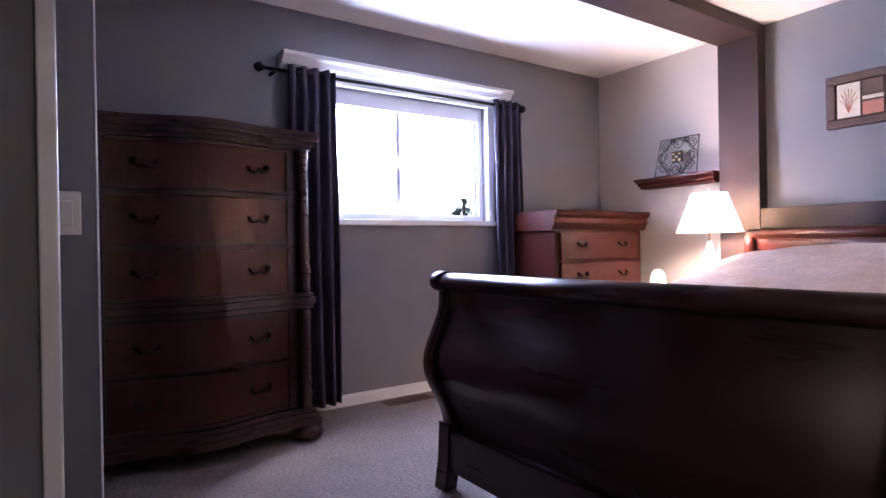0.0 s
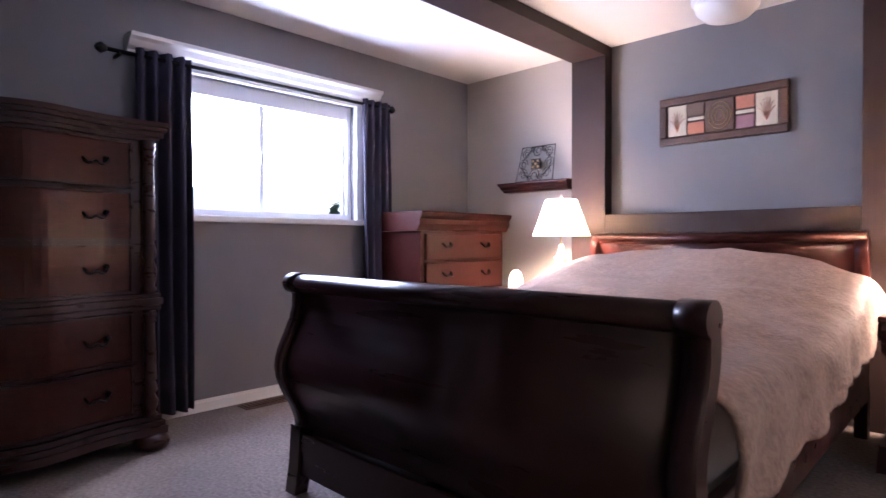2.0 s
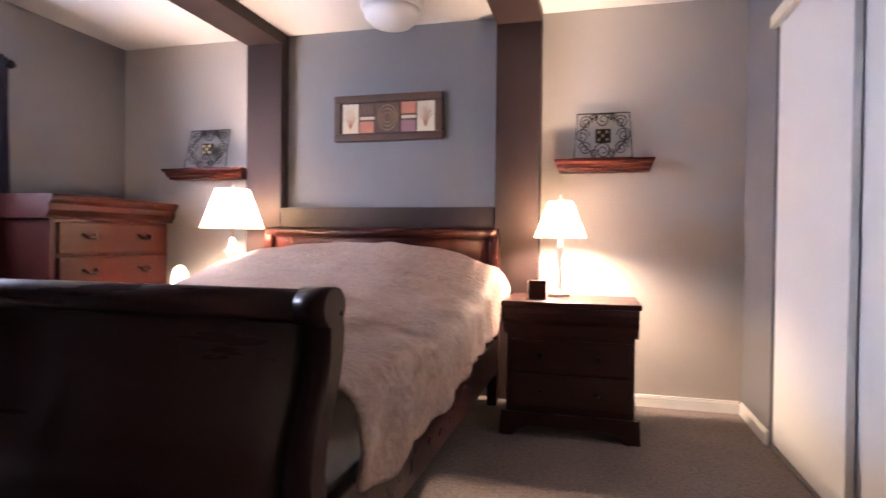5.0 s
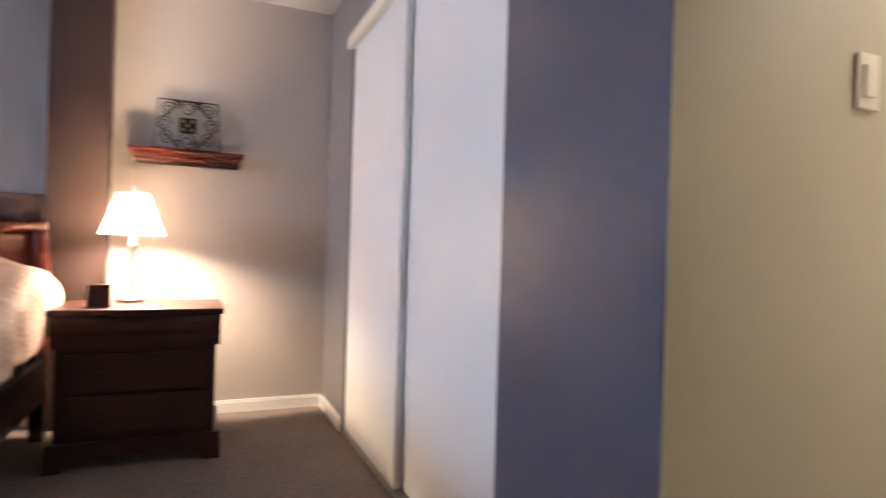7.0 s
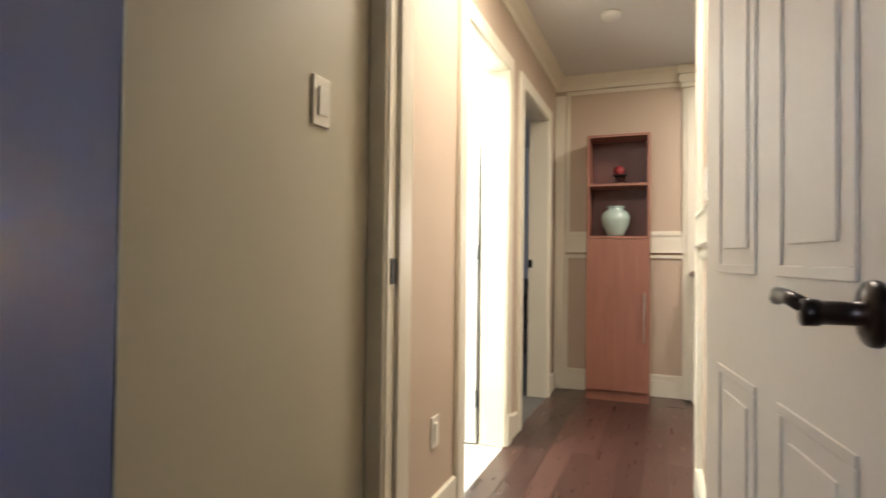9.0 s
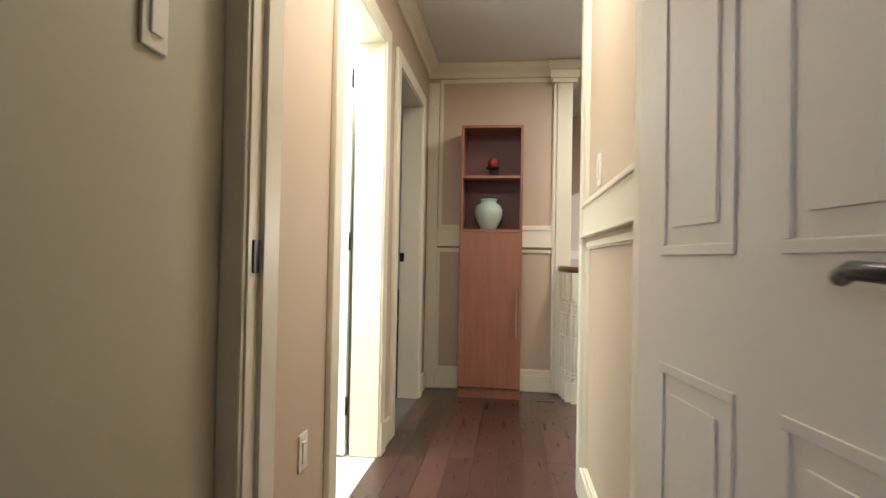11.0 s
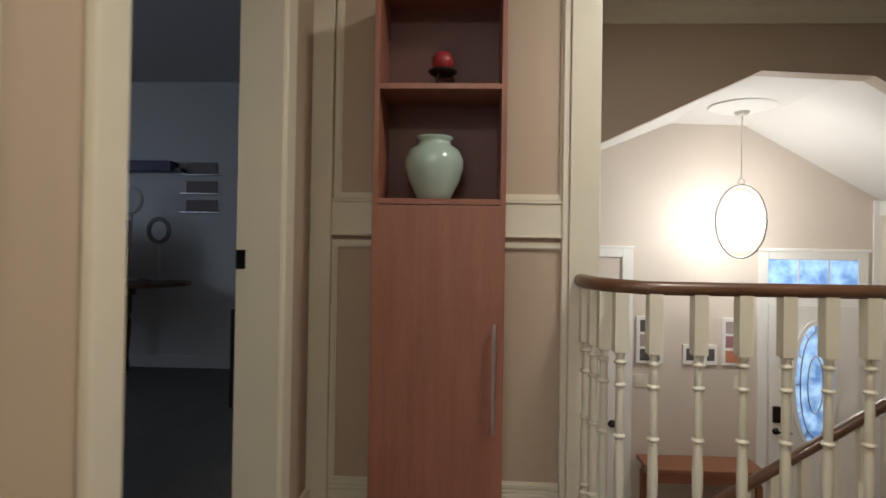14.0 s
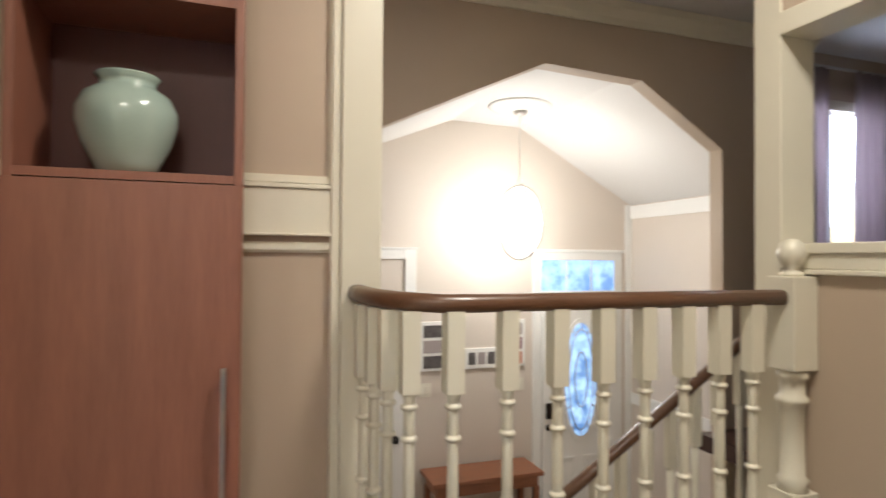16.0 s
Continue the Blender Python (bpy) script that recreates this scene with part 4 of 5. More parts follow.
for nm, a, b in (("door_2", 2.96, 3.68), ("door_3", 4.03, 4.87)):
    d = setting(nm, B((a, a + 0.015, 0.79, 0.93, 0, 2.04), (b - 0.015, b, 0.79, 0.93, 0, 2.04), (a, b, 0.79, 0.93, 2.025, 2.04)), CREAM, "cream cased doorway off the hall", "door frame")
    part("casing", B((a - 0.085, a + 0.005, 0.778, 0.80, 0, 2.11), (b - 0.005, b + 0.085, 0.778, 0.80, 0, 2.11), (a + 0.005, b - 0.005, 0.778, 0.80, 2.03, 2.11), bevel=0.006), CREAM, d)
    part("plinth_block", B((b - 0.003, b + 0.09, 0.772, 0.80, 0, 0.16), bevel=0.004), CREAM, d)
    if nm == "door_3":
        part("strike_plate", B((b - 0.018, b - 0.013, 0.90, 0.93, 0.945, 1.005)), BRONZE, d)
smoke = thing("smoke_detector", 4.1, 0.29, H, "round white smoke detector on the hall ceiling", "smoke detector")
part("body", lathe([(0.06, H), (0.058, H - 0.02), (0.045, H - 0.035), (0.001, H - 0.037)], 4.1, 0.29, 24), WHITE, smoke)

# tall narrow cabinet
cab = thing("display_cabinet", 5.1, 0.305, 0, "tall narrow pear wood cabinet with two open shelves", "cabinet")
CA, CB, CF, CK, CT = 0.087, 0.525, 4.97, 5.205, 1.92
part("side_panel", B((CF, CK, CA, CA + 0.018, 0, CT), bevel=0.0015), LAMINATE, cab)
part("side_panel", B((CF, CK, CB - 0.018, CB, 0, CT), bevel=0.0015), LAMINATE, cab)
part("back_panel", B((CK - 0.008, CK, CA + 0.018, CB - 0.018, 0.06, CT - 0.018)), LAMSHADED, cab)
part("top", B((CF, CK, CA + 0.018, CB - 0.018, CT - 0.018, CT)), LAMINATE, cab)
for z in (1.165, 1.545):
    part("shelf", B((CF + 0.002, CK - 0.008, CA + 0.018, CB - 0.018, z, z + 0.018)), LAMINATE, cab)
cd = part("door", B((CF - 0.018, CF, CA + 0.002, CB - 0.002, 0.075, 1.16), bevel=0.0015), LAMINATE, cab)
part("handle", B((CF - 0.045, CF - 0.036, CA + 0.028, CA + 0.038, 0.43, 0.78), (CF - 0.036, CF - 0.018, CA + 0.030, CA + 0.036, 0.45, 0.46), (CF - 0.036, CF - 0.018, CA + 0.030, CA + 0.036, 0.75, 0.76), bevel=0.001), STEEL, cd, "long brushed steel bar handle")
part("plinth", B((CF + 0.004, CF + 0.02, CA + 0.018, CB - 0.018, 0, 0.07)), LAMINATE, cab)

single("vase", lathe([(0.050, 1.184), (0.057, 1.186), (0.068, 1.212), (0.090, 1.255), (0.102, 1.298), (0.103, 1.325), (0.090, 1.358), (0.064, 1.376), (0.057, 1.385), (0.057, 1.394), (0.066, 1.402), (0.064, 1.406), (0.053, 1.400), (0.051, 1.385), (0.055, 1.352), (0.044, 1.255), (0.001, 1.234)], 5.085, 0.33, 40), CELADON, "pale celadon glazed vase on a cabinet shelf", "vase")
hold = thing("candle_holder", 5.08, 0.305, 1.563, "black iron candle stand holding a red ball candle", "candle holder")
part("dish", lathe([(0.01, 1.622), (0.04, 1.625), (0.052, 1.634), (0.05, 1.636), (0.035, 1.63), (0.001, 1.629)], 5.08, 0.305, 20), IRON, hold)
for k in range(3):
    a = 0.6 + k * 2.094
    part("leg", tube([(5.08 + r * math.cos(a), 0.305 + r * math.sin(a), z) for r, z in ((0.02, 1.622), (0.04, 1.61), (0.038, 1.585), (0.048, 1.566))], 0.0035, 6), IRON, hold)
single("ball_candle", lathe([(0.012, 1.630)] + [(0.038 * math.sin(a), 1.668 - 0.038 * math.cos(a)) for a in [0.35 + 0.27 * i for i in range(11)]], 5.08, 0.305, 20), CANDLE, "red ball candle on the iron stand", "candle")

# guard rail of the landing
GX = 4.90
rail = thing("landing_guard_rail", GX, -0.75, 0, "white turned balusters under a walnut handrail", "railing")
BAL = [(0.0165, 0.15), (0.0165, 0.158)]
for ring_z, neck in ((0.175, 0.0115), (0.20, 0.0125), (0.44, 0.0125), (0.60, 0.0125), (0.672, 0.0125)):
    BAL += [(neck + 0.0005, ring_z - 0.009), (neck, ring_z - 0.006), (0.0185, ring_z - 0.005), (0.020, ring_z), (0.0185, ring_z + 0.005), (neck, ring_z + 0.006), (neck + 0.001, ring_z + 0.01)]
BAL += [(0.0135, 0.69), (0.020, 0.705)]
BAL.insert(16, (0.0165, 0.34))
bal_top, bal_bottom = 0.908, 0.0


def baluster_mesh():
    bm = lathe(BAL, n=12)
    bx(bm, -0.017, 0.017, -0.017, 0.017, 0.0, 0.15)
    bx(bm, -0.021, 0.021, -0.021, 0.021, 0.703, 0.889)
    return bm


first = None
spots = [(5.14, -0.212), (5.06, -0.223), (4.98, -0.238), (4.925, -0.275)] + [(GX, y) for y in (-0.372, -0.508, -0.642, -0.772, -0.897, -1.02, -1.14, -1.255)]
for x, y in spots:
    if first is None:
        first = mesh_ob("baluster", baluster_mesh(), CREAM)
        ob = first
    else:
        ob = new("baluster", first.data)
    ob.parent = rail
    ob.matrix_parent_inverse = rail.matrix_world.inverted()
    ob.location = (x, y, 0)


def sweep(points, section):
    """A handrail: the section (side, up) carried along level points."""
    bm, pts = bmesh.new(), [Vector(p) for p in points]
    rings = []
    for i, p in enumerate(pts):
        d = (pts[min(i + 1, len(pts) - 1)] - pts[max(i - 1, 0)]).normalized()
        s = d.cross(Vector((0, 0, 1))).normalized()
        up = s.cross(d)
        rings.append([bm.verts.new(p + s * a + up * b) for a, b in section])
    k = len(section)
    for a, b in zip(rings, rings[1:]):
        for j in range(k):
            bm.faces.new((a[j], a[(j + 1) % k], b[(j + 1) % k], b[j])).smooth = True
    bm.faces.new(rings[0][::-1])
    bm.faces.new(rings[-1])
    return bm


RS = [(a * 0.86, b * 0.82) for a, b in ((-0.018, -0.024), (0.018, -0.024), (0.029, -0.012), (0.031, 0.004), (0.024, 0.02), (0.01, 0.027), (-0.01, 0.027), (-0.024, 0.02), (-0.031, 0.004), (-0.029, -0.012))]
part("handrail", sweep([(5.20, -0.205, 0.915), (5.12, -0.208, 0.914), (5.04, -0.22, 0.912), (4.97, -0.25, 0.91), (4.925, -0.295, 0.908), (4.905, -0.35, 0.905), (GX, -0.42, 0.905), (GX, -0.8, 0.905), (GX, -1.37, 0.905)], RS), RAILWOOD, rail, "varnished walnut handrail")
newel = part("newel_post", B((GX - 0.045, GX + 0.045, -1.447, -1.357, 0, 0.36), (GX - 0.045, GX + 0.045, -1.447, -1.357, 0.70, 0.965), bevel=0.004), CREAM, rail)
part("newel_turning", lathe([(0.042, 0.36), (0.034, 0.375), (0.042, 0.39), (0.032, 0.40), (0.031, 0.5), (0.033, 0.60), (0.042, 0.61), (0.042, 0.62), (0.033, 0.63), (0.033, 0.67), (0.042, 0.68), (0.04, 0.70)], GX, -1.402, 20), CREAM, newel)
part("newel_cap", lathe([(0.03, 0.965), (0.03, 0.975), (0.016, 0.985), (0.03, 1.0), (0.04, 1.03), (0.03, 1.06), (0.012, 1.072), (0.001, 1.073)], GX, -1.402, 24), CREAM, newel)

# half wall and opening towards the living room
setting("wall_half", B((2.6, 4.98, -1.57, -1.45, 0, 1.03), (2.6, 5.06, -1.57, -1.45, 1.73, H), (4.98, 5.05, -1.57, -1.45, 0, 1.73)), TAN, "half wall with an opening to the living room", "half wall")
setting("trim_half_wall", B((2.6, 4.97, -1.59, -1.43, 1.03, 1.06), (2.6, 4.97, -1.45, -1.438, 0.985, 1.03), (2.6, 4.97, -1.45, -1.432, 0.97, 0.985), (4.97, 5.066, -1.58, -1.442, 0.0, 2.438), (2.6, 4.97, -1.58, -1.438, 1.69, 1.76), bevel=0.004), CREAM, "cream cap and casing of the living room opening", "trim")
setting("wall_living", B(*wall_x(6.55, 6.67, -4.9, -3.05, 0, H, [(-4.2, -3.40, 0.95, 2.05)]), (0.5, 6.55, -4.9, -4.8, 0, H), (0.4, 0.5, -4.9, -1.45, 0, H), (0.5, 2.6, -1.57, -1.45, 0, H), (2.5, 2.6, -1.45, -0.265, 0, H)), TAN, "beige living room wall with a window", "wall")
lw = setting("window_2", B((6.53, 6.55, -4.27, -4.20, 0.88, 2.12), (6.53, 6.55, -3.40, -3.33, 0.88, 2.12), (6.53, 6.55, -4.20, -3.40, 0.88, 0.95), (6.53, 6.55, -4.20, -3.40, 2.05, 2.12), bevel=0.004), CREAM, "living room window with grey curtains", "window")
part("window_frame", B((6.60, 6.64, -4.20, -4.16, 0.95, 2.05), (6.60, 6.64, -3.44, -3.40, 0.95, 2.05), (6.60, 6.64, -3.80, -3.77, 0.95, 2.05)), VINYL, lw)
p = part("pane", B((6.615, 6.619, -4.16, -3.44, 0.95, 2.05)), GLASS, lw)
p.visible_shadow = False
curtain("curtain", 6.46, -3.60, -3.22, 0.1, 2.30, SHEERCLOTH, "light grey living room curtain", 4, 0.03, "living room curtains")
curtain("curtain", 6.46, -4.30, -3.85, 0.1, 2.30, SHEERCLOTH, "light grey living room curtain", 5, 0.03, "living room curtains")
single("curtain_rod", tube([(6.46, -4.7, 2.31), (6.46, -3.20, 2.31)], 0.01, 8), STEEL, "thin metal curtain rod in the living room", "curtain rod")

# ---- foyer ----
FZ, WX = -1.42, 8.3
setting("floor_foyer", B((4.93, 8.45, -3.5, 1.0, FZ - 0.1, FZ)), FOYERTILE, "tiled foyer floor at the lower level", "floor")
arch = [(-0.26, H), (-0.26, 1.525), (-0.547, 1.657), (-1.43, 2.065), (-2.05, 2.036), (-2.634, 1.68), (-2.65, FZ), (-3.35, FZ), (-3.35, H)]
setting("wall_arch", prism(arch, "x", 6.4, 6.5), TAN, "tan wall with an angular arch above the foyer", "wall")
setting("trim_crown_arch", prism([(6.4, 2.33), (6.385, 2.33), (6.37, 2.36), (6.33, 2.40), (6.315, 2.437), (6.4, 2.437)], "y", -3.35, -0.26), CREAM, "cream crown moulding above the arch", "crown moulding")
vault_in = [(-0.1, 1.61), (-1.57, 2.20), (-2.22, 2.185), (-3.5, 1.475)]
setting("ceiling_foyer", prism(vault_in + [(y, z + 0.1) for y, z in reversed(vault_in)], "x", 6.49, WX + 0.1), CEIL, "white vaulted foyer ceiling", "ceiling")
setting("wall_foyer_east", prism([(-3.5, FZ), (0.0, FZ), (0.0, 1.58), (-1.57, 2.22), (-2.22, 2.205), (-3.5, 1.495)], "x", WX, WX + 0.12), FOYERWALL, "beige gable wall of the foyer with the front door", "wall")
setting("wall_foyer_south", B((6.5, WX, -3.5, -3.4, FZ, 1.56), (4.98, 6.5, -3.5, -3.4, FZ, -0.1)), FOYERWALL, "beige foyer wall with white panelling", "wall")
setting("wall_foyer_north", B((4.93, WX, -0.2, -0.08, FZ, -0.1), (5.36, WX, -0.2, -0.08, -0.1, H)), FOYERWALL, "beige foyer side wall", "wall")
setting("wall_stair_west", B((4.87, 4.93, -3.4, -0.2, FZ, -0.1)), FOYERWALL, "wall below the landing edge", "wall")
setting("trim_landing_edge", B((4.935, 5.0, -1.45, -0.27, -0.12, 0.0), bevel=0.005), CREAM, "cream landing edge under the balusters", "trim")
setting("trim_foyer_corner", B((WX - 0.02, WX, -3.4, -3.335, FZ, 1.53), (6.5, WX - 0.02, -3.4, -3.38, 1.40, 1.52), (7.0, WX - 0.02, -3.4, -3.385, -0.35, -0.25)), WHITE, "white corner and frieze boards in the foyer", "trim")
fd = setting("door_front", B((WX - 0.02, WX, -2.435, -2.35, FZ, 1.09), (WX - 0.02, WX, -3.29, -3.205, FZ, 1.09), (WX - 0.02, WX, -3.205, -2.435, 1.0, 1.09), (WX - 0.03, WX, -3.31, -2.33, 1.07, 1.10), (WX - 0.02, WX, -3.205, -2.435, 0.60, 0.72), bevel=0.005), WHITE, "white front door frame with a transom window", "door frame")
part("transom_pane", B((WX - 0.012, WX - 0.002, -3.205, -2.435, 0.72, 1.0)), SKYGLASS, fd, "bluish daylight transom pane")
for y in (-2.7, -2.96):
    part("muntin", B((WX - 0.018, WX - 0.002, y, y + 0.012, 0.72, 1.0)), WHITE, fd)
front = thing("front_door", WX, -2.82, FZ, "white front door with an oval leaded glass", "door")
leafb = part("leaf", B((WX - 0.045, WX - 0.004, -3.2, -2.44, FZ + 0.01, 0.60), bevel=0.003), WHITE, front)
oc = (-2.817, -0.085)
ov = lambda r, s: [(oc[0] + r * math.cos(6.28319 * i / 36), oc[1] + s * math.sin(6.28319 * i / 36)) for i in range(36)]
part("oval_frame", prism(ov(0.20, 0.555), "x", WX - 0.062, WX - 0.046, smooth=False), WHITE, leafb)
part("oval_glass", prism(ov(0.162, 0.515), "x", WX - 0.066, WX - 0.0625), SKYGLASS, leafb, "blue daylit leaded oval glass")
for r, s in ((0.128, 0.455), (0.065, 0.25)):
    part("leading", tube([(WX - 0.068, y, z) for y, z in ov(r, s)], 0.006, 5, closed=True), STEEL, leafb)
for k in range(12):
    a = 6.28319 * k / 12
    part("leading", tube([(WX - 0.068, oc[0] + 0.128 * math.cos(a), oc[1] + 0.455 * math.sin(a)), (WX - 0.068, oc[0] + 0.162 * math.cos(a), oc[1] + 0.515 * math.sin(a))], 0.005, 4), STEEL, leafb)
for a, b in ((-3.11, -2.87), (-2.77, -2.53)):
    part("panel_moulding", B((WX - 0.052, WX - 0.045, a, b, FZ + 0.17, FZ + 0.19), (WX - 0.052, WX - 0.045, a, b, FZ + 0.62, FZ + 0.64), (WX - 0.052, WX - 0.045, a, a + 0.02, FZ + 0.19, FZ + 0.62), (WX - 0.052, WX - 0.045, b - 0.02, b, FZ + 0.19, FZ + 0.62)), WHITE, leafb)
part("keypad_lock", B((WX - 0.075, WX - 0.045, -2.525, -2.465, -0.42, -0.28), bevel=0.008), BRONZE, front, "dark keypad deadbolt")
hb = lathe([(0.03, 0), (0.028, 0.01), (0.011, 0.014), (0.011, 0.05)], n=16)
hb.transform(pose(WX - 0.045, -2.495, -0.50, 0, -90))
part("handle", hb, BRONZE, front)
part("lever", tube([(WX - 0.09, -2.495, -0.50), (WX - 0.095, -2.55, -0.495), (WX - 0.09, -2.61, -0.505)], 0.009, 8), BRONZE, front)
side = panel_door("side_door", 0.80, 2.02, pose(WX - 0.03, -0.35, FZ, 0, 0, -90), WHITE, "white six-panel side door in the foyer", lever=True)
setting("trim_side_door", B((WX - 0.02, WX, -1.260, -1.165, FZ, 1.09), (WX - 0.02, WX, -0.340, -0.260, FZ, 1.09), (WX - 0.02, WX, -1.165, -0.340, 1.0, 1.09), (WX - 0.02, WX, -1.165, -0.340, 0.62, 0.68), (WX - 0.03, WX, -1.270, -0.250, 1.08, 1.10), bevel=0.004), WHITE, "white casing over the side door", "trim")


def photo_frame(y0, y1, z0, z1, cells):
    f = thing("photo_frame", WX - 0.01, (y0 + y1) / 2, z0, "white multi-opening photo frame on the foyer wall", "picture frame", "foyer photo frames")
    part("frame", B((WX - 0.022, WX, y0, y1, z0, z1), bevel=0.003), WHITE, f)
    n = len(cells)
    for i, m in enumerate(cells):
        if z1 - z0 > y1 - y0:
            h = (z1 - z0 - 0.03) / n
            b = (WX - 0.025, WX - 0.0215, y0 + 0.03, y1 - 0.03, z0 + 0.025 + i * h, z0 + i * h + h)
        else:
            h = (y1 - y0 - 0.03) / n
            b = (WX - 0.025, WX - 0.0215, y0 + 0.025 + i * h, y0 + i * h + h, z0 + 0.035, z1 - 0.035)
        part("photo", B(b), m, f)


photo_frame(-1.53, -1.295, 0.06, 0.475, [PHOTO, SHEER, PHOTO])
photo_frame(-2.0, -1.70, 0.06, 0.235, [PHOTO, SHEER, PHOTO])
photo_frame(-2.27, -2.04, 0.06, 0.475, [TERRA, MAUVE, SHEER])
switch(WX, -1.345, -0.10, "-x", 2)
switch(WX, -2.21, -0.10, "-x", 2)
con = thing("console_table", WX - 0.25, -1.78, FZ, "honey pine console table against the foyer wall", "table")
part("top", B((WX - 0.40, WX - 0.03, -2.26, -1.30, -0.775, -0.74), bevel=0.006), PINE, con)
part("apron", B((WX - 0.37, WX - 0.06, -2.22, -1.34, -0.865, -0.777)), PINE, con)
for x in (WX - 0.375, WX - 0.09):
    for y in (-2.23, -1.375):
        part("leg", B((x, x + 0.045, y, y + 0.045, FZ, -0.865), bevel=0.003), PINE, con)
part("shelf", B((WX - 0.36, WX - 0.06, -2.21, -1.34, FZ + 0.18, FZ + 0.205)), PINE, con)

PX, PY, PZ = 7.67, -1.91, 1.29
pend = thing("pendant_lamp", PX, PY, 2.19, "lit orb pendant with crossed metal rings round the glare of its bulbs", "pendant light")
part("ceiling_medallion", lathe([(0.001, 2.165), (0.06, 2.15), (0.1, 2.16), (0.14, 2.155), (0.2, 2.17), (0.24, 2.183), (0.25, 2.195)], PX, PY, 40), WHITE, pend)
part("canopy", lathe([(0.02, 2.115), (0.05, 2.13), (0.055, 2.15)], PX, PY, 20), STEEL, pend)
part("cord", tube([(PX, PY, 2.125), (PX, PY, 1.63)], 0.004, 6), STEEL, pend)
for a in (0.5, 1.75):
    part("ring", tube([(PX + 0.212 * math.cos(a) * math.sin(t), PY + 0.212 * math.sin(a) * math.sin(t), PZ + 0.283 * math.cos(t)) for t in [6.28319 * i / 48 for i in range(48)]], 0.008, 8, closed=True), STEEL, pend)
part("loop", tube([(PX, PY + 0.026 * math.sin(t), 1.604 + 0.026 * math.cos(t)) for t in [6.28319 * i / 14 for i in range(14)]], 0.004, 6, closed=True), STEEL, pend)
# added globe: the bulbs' bloom built as a glowing shape
part("globe", lathe([(0.001, PZ - 0.235)] + [(0.165 * math.sin(a), PZ - 0.235 * math.cos(a)) for a in [0.15 + 0.142 * i for i in range(21)]] + [(0.001, PZ + 0.235)], PX, PY, 28), PENDGLOW, pend, "glowing globe in place of the bulbs' glare").visible_shadow = False

# stair from the living level down to the foyer
st = setting("stairs", B(*[(4.98, 5.72, -2.45 + 0.25 * i, -2.20 + 0.25 * i, FZ, -0.178 * (i + 1)) for i in range(7)]), TILEFLOOR, "stairs down to the foyer", "stairs")
sr = thing("stair_rail", 5.68, -1.7, FZ, "walnut stair handrail on white balusters", "railing")
ra, rb = Vector((5.68, -0.72, -0.185)), Vector((5.68, -2.45, 0.905))
part("handrail", sweep([ra, ra.lerp(rb, 0.33), ra.lerp(rb, 0.66), rb], RS), RAILWOOD, sr)
for i in range(7):
    for k in range(2):
        y = -2.39 + 0.25 * i + 0.12 * k
        zt = 0.905 + (y + 2.45) / 1.73 * -1.09 - 0.02
        zb = -0.178 * (i + 1)
        bm = lathe([(0.0165, zb + 0.15), (0.011, zb + 0.2), (0.018, zb + 0.3), (0.012, zb + 0.42), (0.016, zt - 0.25)], 5.68, y, 10)
        bx(bm, 5.662, 5.698, y - 0.018, y + 0.018, zb, zb + 0.15)
        bx(bm, 5.661, 5.699, y - 0.019, y + 0.019, zt - 0.25, zt)
        part("baluster", bm, CREAM, sr)

# ---- bathroom and study beyond the doorways ----
setting("floor_bathroom", B((2.2, 3.95, 0.80, 2.6, -0.1, -0.004)), TILEFLOOR, "pale tiled bathroom floor", "floor")
setting("wall_bathroom", B((2.06, 2.2, 0.92, 2.6, 0, H), (3.84, 3.95, 0.92, 2.6, 0, H), (2.06, 3.95, 2.6, 2.7, 0, H)), WHITE, "white bathroom walls", "wall")
setting("ceiling_bathroom", B((2.06, 3.95, 0.92, 2.7, H, H + 0.1)), CEIL, "white bathroom ceiling", "ceiling")
panel_door("bathroom_door", 0.74, 2.02, pose(3.655, 0.95, 0, 0, 0, 92), WHITE, "white bathroom door standing open inwards", lever=False)
setting("floor_study", B((3.95, 7.9, 0.80, 4.6, -0.1, -0.004)), CARPET2, "grey carpet of the dim study", "carpet")
setting("wall_study", B((7.9, 8.0, 0.8, 4.6, 0, H), (3.95, 8.0, 4.6, 4.7, 0, H), (5.36, 8.0, 0.80, 0.92, 0, H), (3.96, 4.0, 2.7, 4.6, 0, H)), WHITE, "pale study walls in the dark", "wall")
setting("ceiling_study", B((3.95, 8.0, 0.92, 4.7, H, H + 0.1)), CEIL, "pale study ceiling", "ceiling")
setting("baseboard_study", B((7.885, 7.9, 0.92, 4.6, 0, 0.10)), WHITE, "white study baseboard", "baseboard")
tb = thing("drop_leaf_table", 7.3, 3.4, 0, "brown wooden drop-leaf table with turned legs", "table")
part("tabletop", prism([(6.95, 4.4), (6.95, 3.0), (7.02, 2.72), (7.2, 2.5), (7.45, 2.40), (7.65, 2.44), (7.8, 2.58), (7.8, 4.4)], "z", 0.72, 0.75), TABLEWOOD, tb)
part("apron", B((7.05, 7.72, 2.95, 4.3, 0.63, 0.72)), TABLEWOOD, tb)
for x, y in ((7.08, 3.0), (7.68, 3.0), (7.08, 4.25), (7.68, 4.25)):
    part("leg", lathe([(0.022, 0), (0.03, 0.06), (0.02, 0.12), (0.032, 0.3), (0.036, 0.42), (0.02, 0.46), (0.036, 0.48), (0.036, 0.63)], x, y, 14), TABLEWOOD, tb)
mon = thing("computer_monitor", 7.36, 3.18, 0.75, "wide black computer monitor with a blue lit screen", "monitor")
part("foot", B((7.28, 7.44, 3.05, 3.31, 0.75, 0.765), bevel=0.004), BLACK, mon)
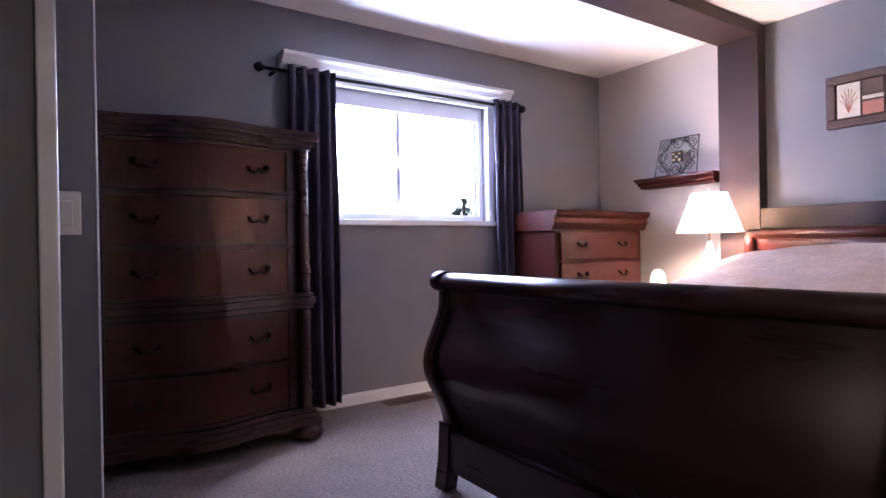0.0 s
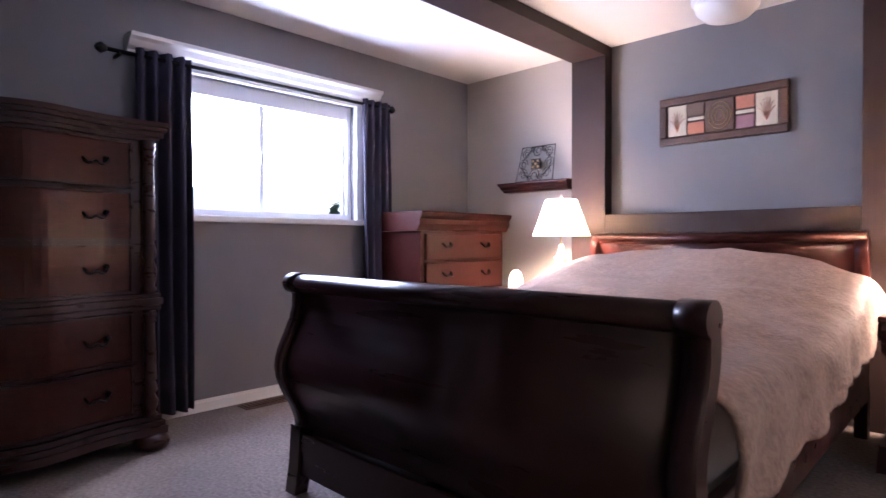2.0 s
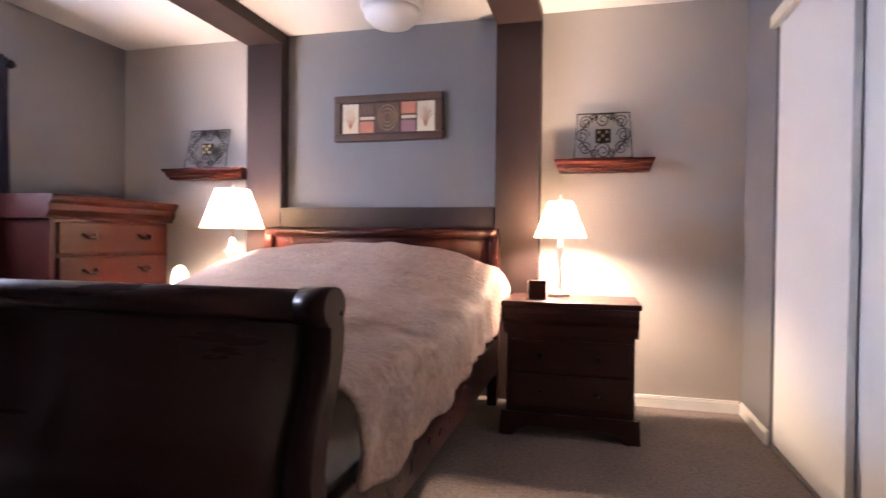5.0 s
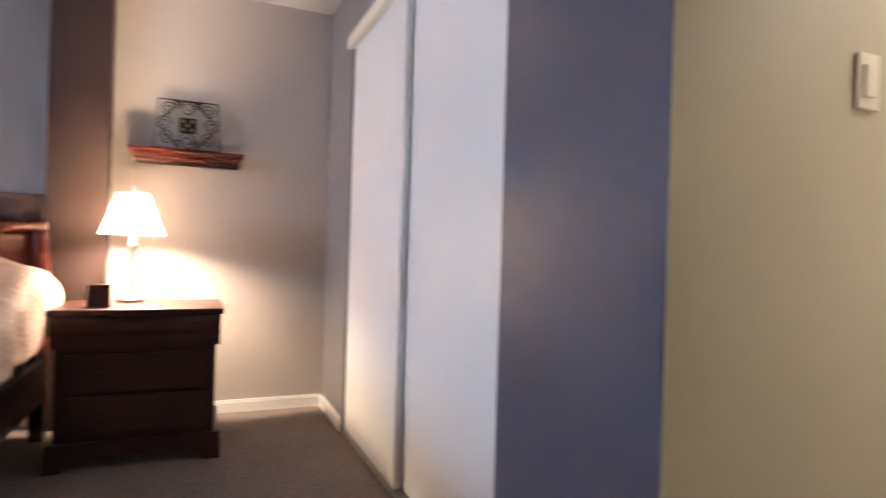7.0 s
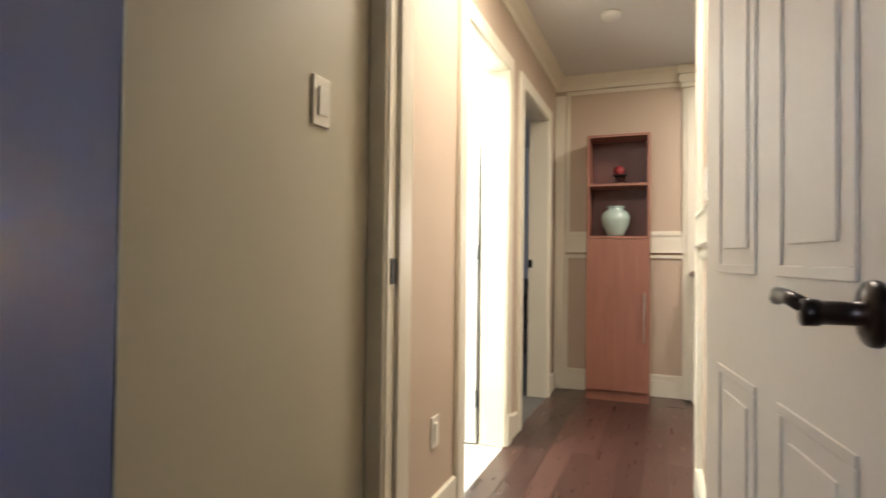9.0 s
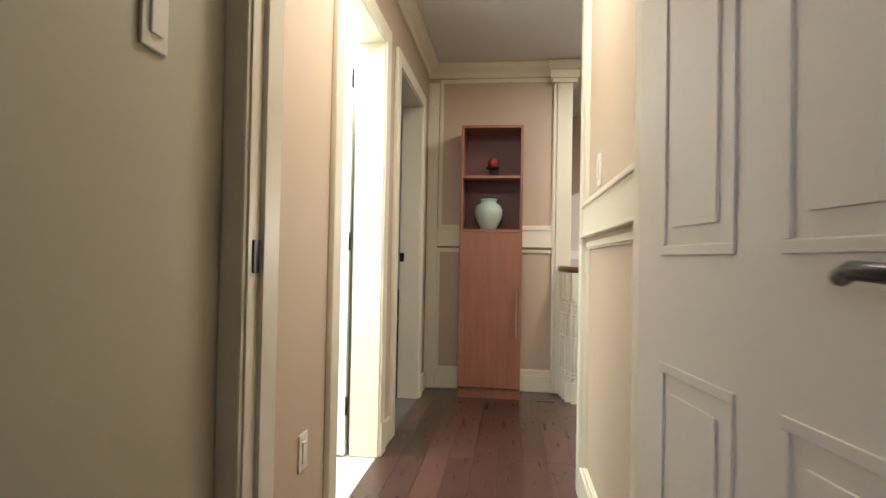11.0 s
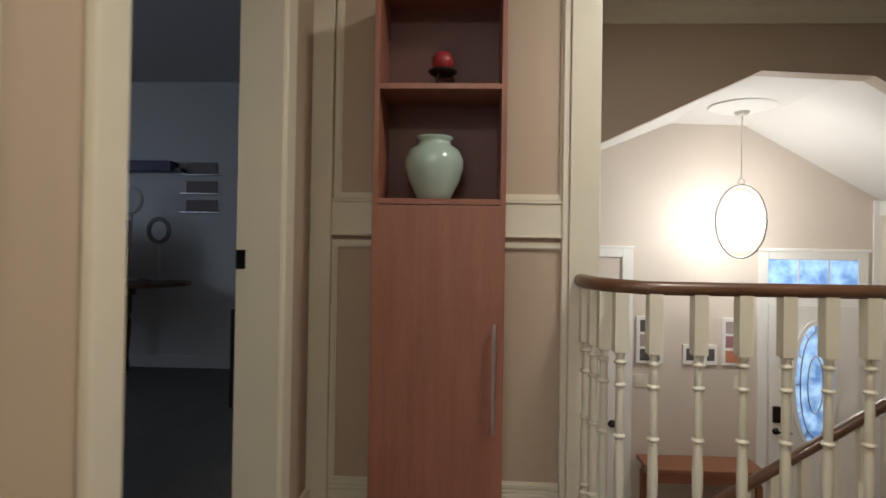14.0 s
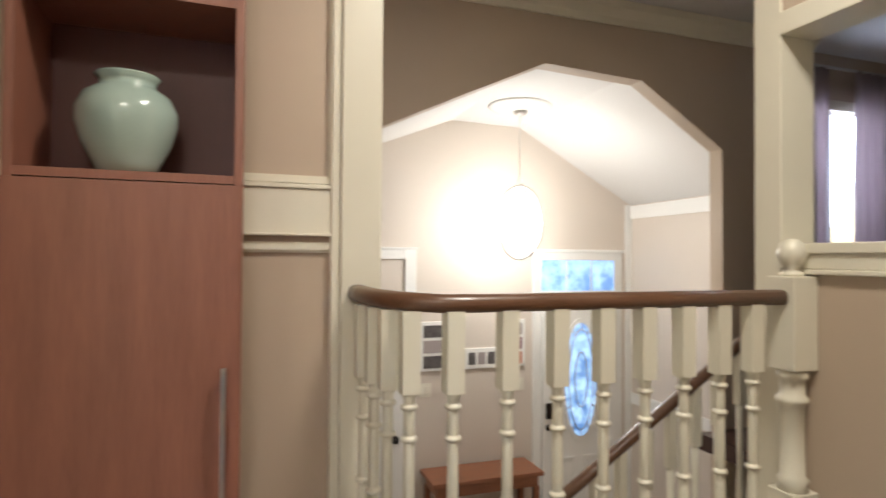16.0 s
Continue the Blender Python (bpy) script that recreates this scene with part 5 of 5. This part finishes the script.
part("stand", B((7.37, 7.39, 3.13, 3.23, 0.765, 0.95), bevel=0.003), BLACK, mon)
sm = pose(7.35, 3.18, 0.775, 0, 6, 0)
for nm, bm, m in (("housing", B((0, 0.02, -0.36, 0.36, 0, 0.45), bevel=0.004), BLACK), ("screen", B((-0.003, -0.001, -0.345, 0.345, 0.02, 0.435)), SCREEN), ("screen_picture", prism([(-0.335, 0.03), (-0.02, 0.03), (-0.10, 0.17), (-0.17, 0.22), (-0.26, 0.12)], "x", -0.006, -0.004), SCREEN2)):
    bm.transform(sm)
    part(nm, bm, m, mon)
for mx, my, mz, rr, lb in ((7.6, 2.93, 1.40, 0.088, "white round ring mirror on a stand"), (7.72, 2.76, 1.16, 0.085, "grey round ring mirror on a thin stand")):
    mir = thing("mirror_stand", mx, my, 0.75, lb, "mirror stand", "ring mirrors")
    part("base", lathe([(0.06, 0.75), (0.06, 0.76), (0.01, 0.77)], mx, my, 18), WHITE, mir)
    part("stem", tube([(mx, my, 0.765), (mx, my, mz - rr - 0.01)], 0.014, 8), WHITE, mir)
    part("ring", tube([(mx - 0.01, my + rr * math.sin(t), mz + 1.12 * rr * math.cos(t)) for t in [6.28319 * i / 24 for i in range(24)]], 0.018, 8, closed=True), WHITE if mz > 1.3 else SHEER, mir)
ws = thing("wall_shelf", 7.8, 3.2, 1.5, "dark violet wall ledge in the study", "shelf")
part("board", B((7.76, 7.9, 2.70, 4.2, 1.66, 1.745), bevel=0.004), PURPLE, ws)
part("bracket", B((7.80, 7.9, 2.63, 2.70, 1.66, 1.69)), BLACK, ws)
rk = thing("wire_rack", 7.88, 2.45, 1.3, "wall rack with papers in the study", "rack")
for i in range(3):
    part("wire_shelf", B((7.84, 7.9, 2.32, 2.66, 1.32 + 0.16 * i, 1.326 + 0.16 * i)), STEEL, rk)
    part("paper", B((7.88, 7.896, 2.36, 2.62, 1.33 + 0.16 * i, 1.43 + 0.16 * i)), SHEER, rk)
tv = thing("media_cart", 6.9, 1.49, 0, "black shelf cart with printer in the study", "cart")
part("frame", B((6.7, 7.1, 1.36, 1.72, 0.0, 0.06), (6.7, 7.1, 1.36, 1.72, 0.30, 0.33), (6.7, 7.1, 1.36, 1.72, 0.60, 0.63), (7.07, 7.1, 1.36, 1.72, 0.06, 0.60), (6.7, 6.73, 1.36, 1.39, 0.06, 0.60), (6.7, 6.73, 1.69, 1.72, 0.06, 0.60), bevel=0.003), BLACK, tv)
part("drawer_box", B((6.72, 7.05, 1.40, 1.68, 0.06, 0.22), bevel=0.005), SHEER, tv)
pr = thing("printer", 6.9, 1.54, 0.63, "black desktop printer on the cart", "printer")
part("body", B((6.72, 7.05, 1.38, 1.70, 0.63, 0.80), bevel=0.012), BLACK, pr)
part("tray", B((6.66, 6.74, 1.42, 1.66, 0.645, 0.655)), BLACK, pr)

# ---- floor planks ----
pm = {}
rng = random.Random(7)


def plank(x0, x1, y0, y1, parent):
    key = (round(x1 - x0, 2), round(y1 - y0, 3))
    if key not in pm:
        me_ob = mesh_ob("plank", B((0, key[0] - 0.0015, 0, key[1] - 0.0015, -0.008, 0), bevel=0.001), PLANK)
        pm[key] = me_ob.data
        ob = me_ob
    else:
        ob = new("plank", pm[key])
    ob.parent = parent
    ob.location = (x0, y0, 0)


fh = bpy.data.objects["floor_hall"]
for xa_, xb_, ya_, yb_ in ((2.13, 4.93, -0.145, 0.80), (2.6, 4.93, -1.45, -0.145)):
    rows_n = max(1, round((yb_ - ya_) / 0.122))
    w = (yb_ - ya_) / rows_n
    for r in range(rows_n):
        x = xa_
        ln = rng.choice((0.4, 0.6, 0.8, 1.0))
        while x < xb_ - 0.01:
            e = min(x + ln, xb_)
            if xb_ - e < 0.2:
                e = xb_
            plank(x, e, ya_ + r * w, ya_ + (r + 1) * w, fh)
            x, ln = e, rng.choice((0.8, 1.0, 1.2))
for r in range(8):
    plank(4.95 if r < 1 else 4.93, 5.24, -0.145 + r * 0.118, -0.145 + (r + 1) * 0.118, fh)
